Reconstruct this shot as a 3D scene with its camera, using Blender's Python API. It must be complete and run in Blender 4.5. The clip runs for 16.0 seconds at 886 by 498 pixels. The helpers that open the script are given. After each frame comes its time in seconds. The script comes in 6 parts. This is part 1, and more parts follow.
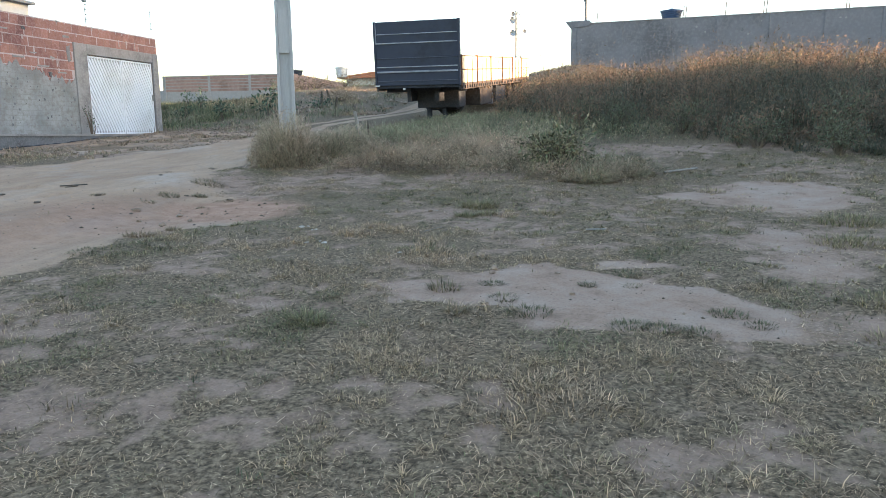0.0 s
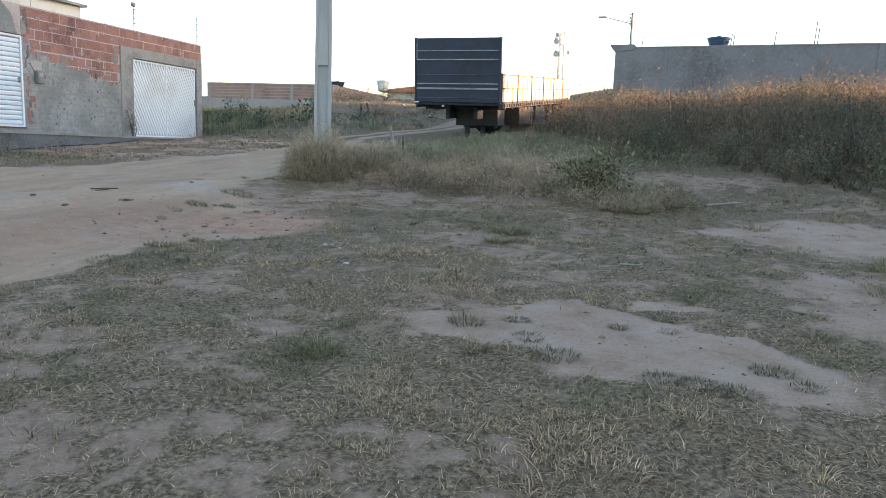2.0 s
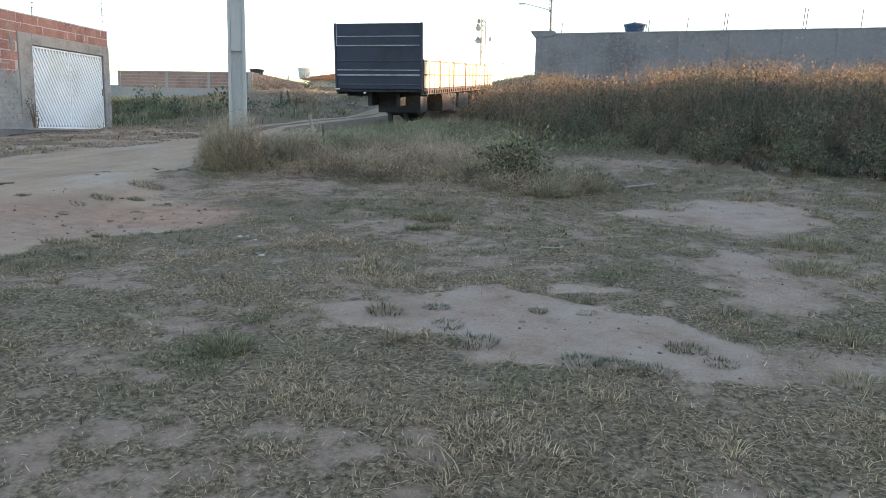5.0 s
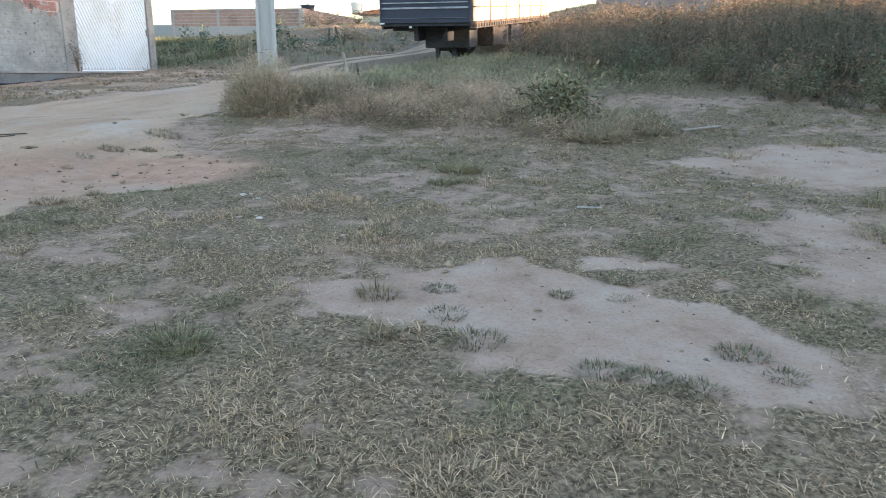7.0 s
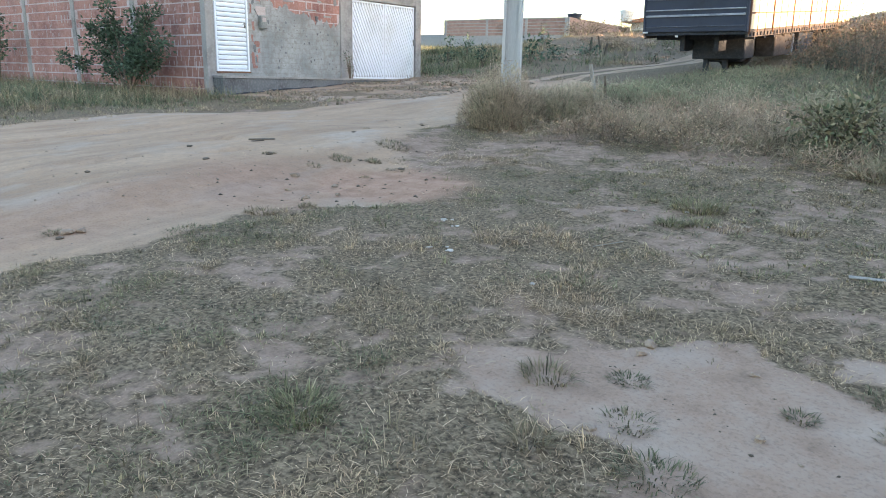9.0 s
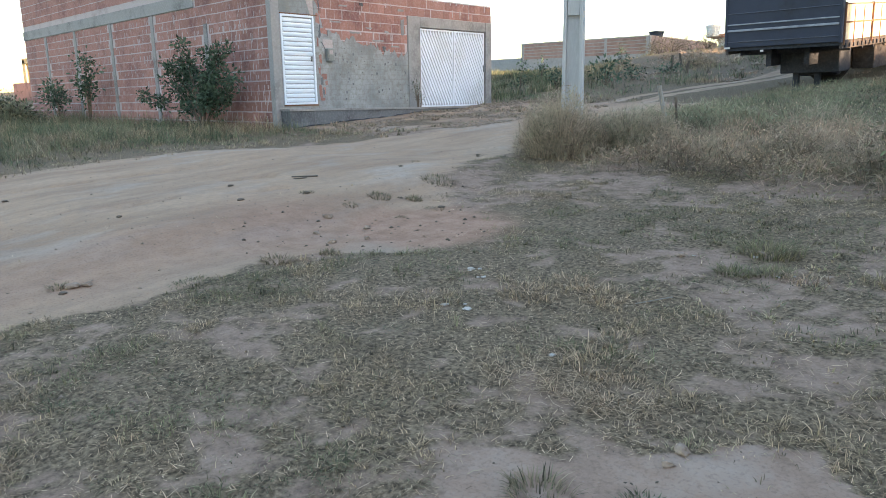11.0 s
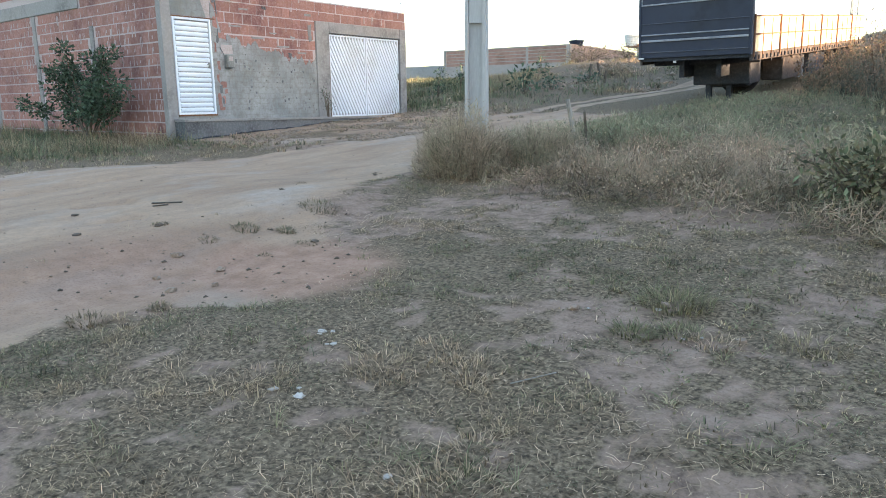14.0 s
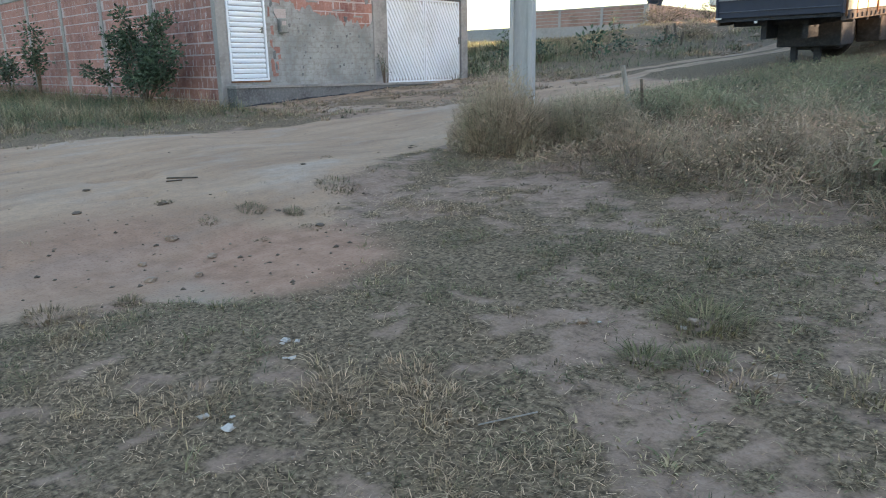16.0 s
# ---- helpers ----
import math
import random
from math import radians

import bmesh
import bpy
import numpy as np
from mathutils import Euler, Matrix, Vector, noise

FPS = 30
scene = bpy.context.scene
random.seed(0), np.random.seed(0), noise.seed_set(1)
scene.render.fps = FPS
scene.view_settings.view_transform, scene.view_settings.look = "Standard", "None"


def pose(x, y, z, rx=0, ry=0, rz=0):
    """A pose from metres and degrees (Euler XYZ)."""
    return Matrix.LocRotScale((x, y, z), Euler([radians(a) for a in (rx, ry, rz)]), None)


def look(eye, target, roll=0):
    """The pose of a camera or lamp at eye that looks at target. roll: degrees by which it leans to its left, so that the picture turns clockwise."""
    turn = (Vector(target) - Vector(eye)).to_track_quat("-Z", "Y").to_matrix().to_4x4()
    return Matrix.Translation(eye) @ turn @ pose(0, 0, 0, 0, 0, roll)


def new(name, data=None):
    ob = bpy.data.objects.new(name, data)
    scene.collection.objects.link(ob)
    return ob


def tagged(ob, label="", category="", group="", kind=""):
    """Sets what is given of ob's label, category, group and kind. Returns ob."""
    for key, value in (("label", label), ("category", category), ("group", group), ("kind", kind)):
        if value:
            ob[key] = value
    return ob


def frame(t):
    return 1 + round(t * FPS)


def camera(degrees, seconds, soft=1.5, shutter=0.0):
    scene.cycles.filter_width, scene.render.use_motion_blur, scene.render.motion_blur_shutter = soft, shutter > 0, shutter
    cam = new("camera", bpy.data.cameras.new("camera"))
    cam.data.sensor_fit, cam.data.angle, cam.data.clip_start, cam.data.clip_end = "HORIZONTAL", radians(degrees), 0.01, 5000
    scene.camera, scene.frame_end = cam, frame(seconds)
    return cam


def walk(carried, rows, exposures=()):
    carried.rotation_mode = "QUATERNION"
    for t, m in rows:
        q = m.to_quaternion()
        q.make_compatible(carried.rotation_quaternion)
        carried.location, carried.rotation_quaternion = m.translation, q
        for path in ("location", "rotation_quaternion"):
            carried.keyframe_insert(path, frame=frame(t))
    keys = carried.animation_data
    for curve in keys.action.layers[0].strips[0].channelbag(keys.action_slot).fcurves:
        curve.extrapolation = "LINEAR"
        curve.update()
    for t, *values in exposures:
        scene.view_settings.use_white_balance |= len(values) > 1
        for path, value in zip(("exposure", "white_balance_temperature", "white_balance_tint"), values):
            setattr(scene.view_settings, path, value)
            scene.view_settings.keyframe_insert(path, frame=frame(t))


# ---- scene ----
cam = camera(64.1, 16.0, soft=0.5, shutter=0.16)
PATH = [
    (0, (0.307, 0.172, 1.62), (-0.199, 2.078, 1.283), -0.5),
    (0.5, (0.299, 0.298, 1.633), (-0.188, 2.214, 1.333), 1.5),
    (1, (0.236, 0.431, 1.67), (-0.305, 2.332, 1.369), 1.6),
    (1.5, (0.259, 0.432, 1.671), (-0.395, 2.296, 1.36), 1.8),
    (2, (0.287, 0.431, 1.673), (-0.309, 2.317, 1.378), 2.2),
    (2.5, (0.295, 0.44, 1.677), (-0.282, 2.332, 1.386), 1.7),
    (3, (0.297, 0.44, 1.669), (-0.202, 2.356, 1.387), 2.2),
    (3.5, (0.287, 0.44, 1.658), (-0.173, 2.363, 1.36), 2.4),
    (4, (0.269, 0.451, 1.663), (-0.141, 2.385, 1.358), 3.1),
    (4.2, (0.26, 0.46, 1.665), (-0.137, 2.396, 1.354), 2.9),
    (6.3, (0.477, 1.038, 1.633), (0.044, 2.953, 1.251), -1.2),
    (6.5, (0.473, 1.156, 1.645), (0.06, 3.064, 1.209), -1.1),
    (7, (0.452, 1.334, 1.712), (-0.1, 3.191, 1.214), 0.4),
    (7.5, (0.517, 1.511, 1.719), (-0.327, 3.293, 1.381), -0.0),
    (8, (0.603, 1.731, 1.741), (-0.428, 3.389, 1.311), -2.4),
    (8.5, (0.506, 1.953, 1.73), (-0.594, 3.549, 1.238), 0.1),
    (9, (0.419, 2.136, 1.778), (-0.75, 3.684, 1.292), 1.2),
    (9.5, (0.454, 2.29, 1.785), (-0.878, 3.728, 1.389), 0.2),
    (9.7, (0.484, 2.408, 1.795), (-0.863, 3.833, 1.403), -0.7),
    (11.8, (0.308, 3.07, 1.844), (-1.082, 4.434, 1.391), -0.2),
    (12, (0.315, 3.157, 1.841), (-1.115, 4.483, 1.397), -0.8),
    (12.5, (0.26, 3.414, 1.88), (-1.125, 4.774, 1.397), -2.1),
    (13, (0.152, 3.585, 1.899), (-1.113, 5.057, 1.417), -1.9),
    (13.5, (0.081, 3.674, 1.909), (-1.085, 5.221, 1.41), 0.5),
    (14, (0.112, 3.799, 1.929), (-1.106, 5.332, 1.519), -0.6),
    (14.5, (0.229, 4.025, 1.941), (-1.041, 5.512, 1.521), -1.5),
    (15, (0.277, 4.16, 1.957), (-0.973, 5.664, 1.537), -3.2),
    (15.5, (0.163, 4.37, 1.941), (-1.079, 5.881, 1.525), -0.6),
    (16, (0.055, 4.548, 1.967), (-1.302, 5.928, 1.464), -0.8),
]
EXPOSURES = [(t, s, 5890, 16) for t, s in ((0, 2.6), (0.5, 2.58), (1.0, 2.47), (4.2, 2.4), (6.5, 2.66), (7.0, 2.88), (7.5, 2.95), (8.0, 2.7), (9, 2.88), (9.7, 2.75), (12, 2.62), (12.5, 2.62), (13, 2.82), (14, 2.74), (14.5, 2.51), (15, 2.43), (15.5, 2.45), (16, 2.42))]
walk(cam, [(t, look(eye, target, roll)) for t, eye, target, roll in PATH], EXPOSURES)

# ---- light ----
world = bpy.data.worlds.new("sky")
scene.world = world
world.use_nodes = True
SUN_AZ, SUN_EL = -3.5, 6.0          # degrees: from +x towards +y, and above the horizon
wt = world.node_tree
sky = wt.nodes.new("ShaderNodeTexSky")
sky.sky_type = "NISHITA"
sky.sun_disc = False
sky.sun_elevation = radians(SUN_EL)
sky.sun_rotation = radians(90 - SUN_AZ)
sky.air_density, sky.dust_density, sky.ozone_density = 1.0, 0.9, 0.8
wt.links.new(sky.outputs[0], wt.nodes["Background"].inputs[0])
wt.nodes["Background"].inputs[1].default_value = 0.15
sun = new("sun", bpy.data.lights.new("sun", "SUN"))
sun.data.energy, sun.data.angle, sun.data.color = 5.0, radians(0.6), (1.0, 0.68, 0.38)
sd = Vector((math.cos(radians(SUN_AZ)) * math.cos(radians(SUN_EL)), math.sin(radians(SUN_AZ)) * math.cos(radians(SUN_EL)), math.sin(radians(SUN_EL))))
sun.matrix_world = look(sd * 60, (0, 0, 0))


# ---- small tools ----
def fbm(x, y, scale, seed=0, octaves=3):
    """Value noise of numpy arrays, 0 to 1."""
    x, y = np.asarray(x, float) / scale, np.asarray(y, float) / scale
    total, amp, norm = 0.0, 1.0, 0.0
    for o in range(octaves):
        xi, yi = np.floor(x).astype(np.int64), np.floor(y).astype(np.int64)
        fx, fy = x - xi, y - yi
        fx, fy = fx * fx * (3 - 2 * fx), fy * fy * (3 - 2 * fy)

        def lat(a, b):
            n = (a * 374761393 + b * 668265263 + (seed + o * 17) * 1442695041) & 0x7FFFFFFF
            n = ((n ^ (n >> 13)) * 1274126177) & 0x7FFFFFFF
            return ((n ^ (n >> 16)) & 0xFFFF) / 65535.0
        v = (lat(xi, yi) * (1 - fx) + lat(xi + 1, yi) * fx) * (1 - fy) + (lat(xi, yi + 1) * (1 - fx) + lat(xi + 1, yi + 1) * fx) * fy
        total, norm = total + amp * v, norm + amp
        amp *= 0.5
        x, y = x * 2.03 + 11.3, y * 2.03 + 5.7
    return total / norm


def sm(a, b, v):
    t = np.clip((np.asarray(v, float) - a) / (b - a), 0, 1)
    return t * t * (3 - 2 * t)


def blob(x, y, cx, cy, rx, ry, soft=0.35):
    d = np.sqrt(((x - cx) / rx) ** 2 + ((y - cy) / ry) ** 2)
    return 1 - sm(1 - soft, 1 + soft, d)


# ---- the lie of the land ----
def height(x, y):
    x, y = np.asarray(x, float), np.asarray(y, float)
    left = np.interp(y, [-60, -10, 0, 3.6, 5, 7.5, 10, 13, 17, 20, 25, 30, 40, 60, 200, 3000],
                     [-2.5, -.2, .31, .555, .63, .775, .97, 1.15, 1.38, 1.55, 2.05, 2.45, 3.25, 4.4, 5, 5])
    right = np.interp(y, [-60, -10, 0, 3.6, 5, 7.5, 10, 12, 14, 17, 21, 26, 40, 48, 60, 200, 3000],
                      [-2.5, -.2, .31, .555, .63, .76, .97, 1.18, 1.42, 1.72, 1.98, 2.45, 4.1, 5.0, 5.6, 6, 6])
    w = sm(-8.2, -2, x)
    z = left * (1 - w) + right * w
    z = z + 0.15 * sm(-4.4, -5.6, x) * sm(3.5, 5.5, y) * sm(10.5, 8.5, y)
    z = z + 0.45 * sm(-0.5, 4.5, x) * sm(12.0, 17.0, y) * sm(40, 28, y) + 0.25 * sm(-1.5, 3.5, x) * sm(19.5, 23.5, y) * sm(40, 28, y)
    z = z + 0.2 * sm(-9, -14, x) * sm(24, 29, y) * sm(38, 33, y)
    z = z + 0.85 * sm(27, 38, y) * sm(-21.5, -15.5, x) * sm(60, 48, y) * sm(2, -5, x)
    ap = sm(-11.3, -13.4, x) * sm(12.3, 15.5, y) * sm(23, 20.5, y)
    z = z + ap * (.02 + .12 * (fbm(x, y, .55, 12) - .5)) * sm(-14.3, -13.6, x)
    for x0, y0, x1, y1, w, d in ((-9.15, 5.1, -8.7, 7.8, .07, .05), (-8.9, 7.6, -8.1, 10.2, .08, .03), (-6.85, 5.4, -6.75, 6.1, .06, .04), (-7.2, 7.1, -7.05, 7.45, .09, .05), (-6.4, 6.7, -6.2, 7.1, .08, .05)):
        ux, uy = x1 - x0, y1 - y0
        k = np.clip(((x - x0) * ux + (y - y0) * uy) / (ux * ux + uy * uy), 0, 1)
        z = z - d * sm(w * 2, 0, np.hypot(x - x0 - k * ux, y - y0 - k * uy) + (fbm(x, y, .3, 7) - .5) * .12)
    z = z + (fbm(x, y, 1.3, 3) - 0.5) * 0.07 + (fbm(x, y, 0.25, 9) - 0.5) * 0.018
    return z


def gz(x, y):
    return float(height(x, y))


def road_mask(x, y):
    e = (fbm(x, y, 0.9, 21) - 0.5) * 0.4 + (fbm(x, y, 0.2, 5) - 0.5) * 0.25
    far = np.interp(y, [-5, 5.4, 7.7, 10.1, 12.7, 14.7, 18, 22, 34, 60], [-11.2, -11.2, -11.3, -10.3, -9.5, -9.3, -9.6, -9.6, -11.0, -13])
    near = np.interp(y, [-5, 3.5, 4.2, 4.65, 5.3, 5.7, 6.05, 6.4, 6.9, 7.3, 7.8, 8.6, 10.9, 13, 15, 18, 22, 34, 60],
                     [-4.9, -4.3, -4.2, -4.0, -4.08, -3.95, -3.95, -3.35, -3.3, -3.6, -4.4, -5.3, -6.1, -6.9, -7.2, -7.0, -7.3, -8.2, -10])
    fray = .14 + .5 * blob(x, y, -4.7, 8.3, 1.2, 1.3, .6)
    main = sm(-0.14, 0.14, x - far + e) * sm(fray, -fray, x - near + e) * sm(20.9, 19.3, y + 2 * e)
    line = np.interp(y, [19, 22.5, 25, 27.5, 31, 36], [-9.9, -9.7, -8.9, -8.4, -8.2, -8.0])
    return np.maximum(main, .75 * sm(.34, .16, np.abs(np.abs(x - line) - .42) + .7 * e) * sm(18.5, 19.5, y) * sm(37, 33, y))


def sand_mask(x, y):
    """Bare pale soil: one long patch across the lot and smaller ones round it."""
    e = (fbm(x, y, .3, 31) - .5) * .24 + (fbm(x, y, .08, 33) - .5) * .1
    top = np.interp(x, [-1.5, -1.3, -1.04, -.63, -.45, -.26, .03, .5, .9, 1.2, 1.5, 2.4], [4.33, 4.5, 4.69, 4.87, 5.17, 5.18, 4.97, 4.86, 4.7, 4.46, 4.4, 4.4])
    low = np.interp(x, [-1.5, -1.08, -.82, -.58, -.39, -.24, -.1, .5, 1.1, 1.3, 2.4], [4.3, 4.14, 4.2, 4.26, 4.23, 4.12, 3.93, 3.88, 3.88, 3.9, 4.0])
    m = sm(-.05, .05, top - y + e) * sm(-.05, .05, y - low + e) * sm(-1.5, -.7, x + 2 * e) * (1 - .6 * sm(.7, 1.3, x + 2 * e)) * sm(2.6, 2.2, x)
    wx, wy = x + (fbm(x, y, .4, 35) - .5) * .45 + e, y + (fbm(x, y, .4, 37) - .5) * .35 + e
    for cx, cy, rx, ry, k in ((1.95, 8.7, .75, .95, 1), (1.05, 8.5, .45, .3, .7), (1.55, 6.4, .3, .55, .5), (1.55, 5.4, .25, .5, .5), (.34, 5.27, .2, .12, .7)):
        m = np.maximum(m, k * blob(wx, wy, cx, cy, rx, ry, .4))
    return m


def thin(x, y):
    """Where the grass is worn thin, 0 to 1, besides the bare patches."""
    m = 0 * x
    for cx, cy, rx, ry, k in ((.38, 7.2, .4, .4, .8), (.3, 12.3, 1.8, .9, .7), (-1.6, 7.25, .65, .28, 1), (-1.8, 9.6, .7, .35, 1), (-2.4, 6.15, .32, .13, 1), (-.75, 6.6, .6, .3, .55), (-.35, 5.8, .45, .28, .5), (-.9, 4.7, .6, .4, .7),
                              (1.55, 5.9, .5, 1.0, .7), (1.2, 8.3, .9, .6, .7), (-4.7, 8.6, 1.1, 1.0, 1), (.6, 4.4, 1.4, .8, .4), (-3.3, 9.1, 1.4, .7, .75)):
        m = np.maximum(m, k * blob(x, y, cx, cy, rx, ry, .6))
    for cx, cy, rx, ry, k in ((-2.9, 3.45, .5, .25, 1), (-1.9, 2.4, .4, .3, 1), (-1.8, 3.3, .28, .16, 1), (-1.7, 4.0, .35, .12, 1), (-.35, 3.0, .3, .16, .8), (-3.4, 3.3, .5, .2, .9), (-2.0, 3.55, .2, .13, .9),
                              (-.9, 2.5, .35, .16, .8), (.6, 2.7, .35, .16, .8), (-.5, 8.0, .5, .25, .7), (2.6, 6.2, .5, .4, .7)):
        m = np.maximum(m, k * blob(x, y, cx, cy, rx, ry, .6))
    return m


def red_mask(x, y):
    wx, wy = x + (fbm(x, y, .5, 41) - .5) * .5, y + (fbm(x, y, .5, 43) - .5) * .4
    return np.maximum(blob(wx, wy, -3.95, 7.05, .85, .65, .3), np.maximum(.5 * blob(wx, wy, -5.0, 4.9, .6, 1.5, .6), .7 * blob(wx, wy, -4.8, 6.3, .9, .8, .7)))


def turf(x, y):
    """How thick the short grass stands, 0 to 1."""
    t = .05 + .25 * sm(4.4, 3.4, y)
    for cx, cy, rx, ry, k in ((-3.2, 6.15, .7, .4, .9), (-2.9, 7.75, .8, .3, .7), (-1.2, 5.3, .8, .3, .7), (-2.75, 4.0, .4, .2, .6), (0, 3.05, .5, .35, .8), (-1.35, 3.72, .3, .2, .8), (-1.95, 6.2, .5, .3, .6),
                              (-2.6, 4.9, 1.0, .4, .6), (-1.25, 7.6, .4, .3, .5), (3.0, 6.0, .8, .8, .5), (.9, 5.9, .45, .5, .5), (.5, 3.55, .5, .2, .5), (-.9, 3.5, .6, .3, .4), (2.4, 7.0, .5, .3, .5), (.9, 7.8, .6, .25, .4)):
        t = t + .35 * k * blob(x, y, cx, cy, rx, ry, 0.7)
    # broken into mats, tufts and gaps at three sizes
    v = .36 * fbm(x, y, .7, 51) + .34 * fbm(x, y, .2, 53, 2) + .30 * fbm(x, y, .075, 57, 2)
    t = .1 + .9 * sm(.34, .60, v + .14 * t - .15 * thin(x, y))
    t = t * (1 - .985 * sm(.3, .7, road_mask(x, y))) * (1 - .985 * sm(.2, .65, sand_mask(x, y))) * (1 - 0.9 * red_mask(x, y))
    return np.clip(t, 0, 1)


def green(x, y):
    """How green the grass is, 0 straw to 1 green."""
    g = 0.1 + 0.75 * sm(0.45, 0.6, fbm(x, y, 0.5, 61)) + .25 * sm(5.5, 7, y)
    for cx, cy, rx, ry, k in ((-3.2, 6.15, .8, .45, .9), (-2.9, 7.75, .9, .35, .6), (-2.75, 4.0, .45, .22, .7), (-1.35, 3.75, .3, .2, .9), (-2.0, 7.9, 1.3, .6, .4), (.5, 4.0, .5, .15, .6), (.9, 5.9, .6, .6, .4), (-4.2, 8.7, 1.3, .7, -.8),
                              (-1.2, 5.25, .6, .25, -.8), (0, 3.05, .5, .35, -.9), (-1.95, 6.25, .5, .3, -.7), (-2.2, 4.7, .9, .3, -.5), (-.7, 3.4, .6, .3, -.5), (-1.3, 2.8, .8, .4, -.4), (-3.9, 5.7, .3, .3, -.4)):
        g = g + k * blob(x, y, cx, cy, rx, ry, 0.5)
    return np.clip(g, 0, 1)


# ---- materials ----
def nodes_of(name):
    m = bpy.data.materials.new(name)
    m.use_nodes = True
    t = m.node_tree
    return m, t, t.nodes["Principled BSDF"]


def nd(t, kind, **values):
    n = t.nodes.new(kind)
    for key, v in values.items():
        n.inputs[key.replace("_", " ")].default_value = v
    return n


def ramp(t, fac, stops):
    n = t.nodes.new("ShaderNodeValToRGB")
    while len(n.color_ramp.elements) < len(stops):
        n.color_ramp.elements.new(0.5)
    for e, (p, c) in zip(n.color_ramp.elements, stops):
        e.position, e.color = p, (*c, 1) if len(c) == 3 else c
    t.links.new(fac, n.inputs[0])
    return n.outputs[0]


def mix(t, fac, a, b, blend="MIX"):
    n = t.nodes.new("ShaderNodeMix")
    n.data_type, n.blend_type = "RGBA", blend
    for sock, v in ((n.inputs[0], fac), (n.inputs[6], a), (n.inputs[7], b)):
        if hasattr(v, "node"):
            t.links.new(v, sock)
        elif isinstance(v, (int, float)):
            sock.default_value = v
        else:
            sock.default_value = (*v, 1)
    return n.outputs[2]


def place(t, stretch=(1, 1, 1)):
    g = t.nodes.new("ShaderNodeNewGeometry")
    m = t.nodes.new("ShaderNodeMapping")
    m.inputs["Scale"].default_value = stretch
    t.links.new(g.outputs["Position"], m.inputs[0])
    return m.outputs[0]


def grain(t, pos, scale, detail=4, rough=0.6):
    n = nd(t, "ShaderNodeTexNoise", Scale=scale, Detail=detail, Roughness=rough)
    t.links.new(pos, n.inputs["Vector"])
    return n.outputs[0]


def bump(t, bsdf, h, strength, dist=0.01):
    b = nd(t, "ShaderNodeBump", Strength=strength, Distance=dist)
    t.links.new(h, b.inputs["Height"])
    t.links.new(b.outputs[0], bsdf.inputs["Normal"])


def surface(name, base, dark=None, light=None, rough=0.85, metal=0.0, big=1.2, fine=30, relief=0.3, stretch=(1, 1, 1), per_object=0.0, spec=0.3):
    """A weathered surface: base colour, large stains towards dark, fine grain towards light."""
    m, t, b = nodes_of(name)
    dark = dark or tuple(c * 0.55 for c in base)
    light = light or tuple(min(1, c * 1.25) for c in base)
    pos = place(t, stretch)
    c = ramp(t, grain(t, pos, big, 5), [(0.33, dark), (0.52, base), (0.75, base)])
    c = mix(t, ramp(t, grain(t, pos, fine, 3), [(0.45, (0, 0, 0)), (0.75, (0.7, 0.7, 0.7))]), c, light)
    if per_object:
        o = t.nodes.new("ShaderNodeObjectInfo")
        v = ramp(t, o.outputs["Random"], [(0, (1 - per_object,) * 3), (1, (1 + per_object * 0.6,) * 3)])
        c = mix(t, 1.0, c, v, "MULTIPLY")
    t.links.new(c, b.inputs["Base Color"])
    b.inputs["Roughness"].default_value, b.inputs["Metallic"].default_value = rough, metal
    b.inputs["Specular IOR Level"].default_value = spec
    if relief:
        bump(t, b, grain(t, pos, fine * 1.3, 4), relief, 0.01)
    return m


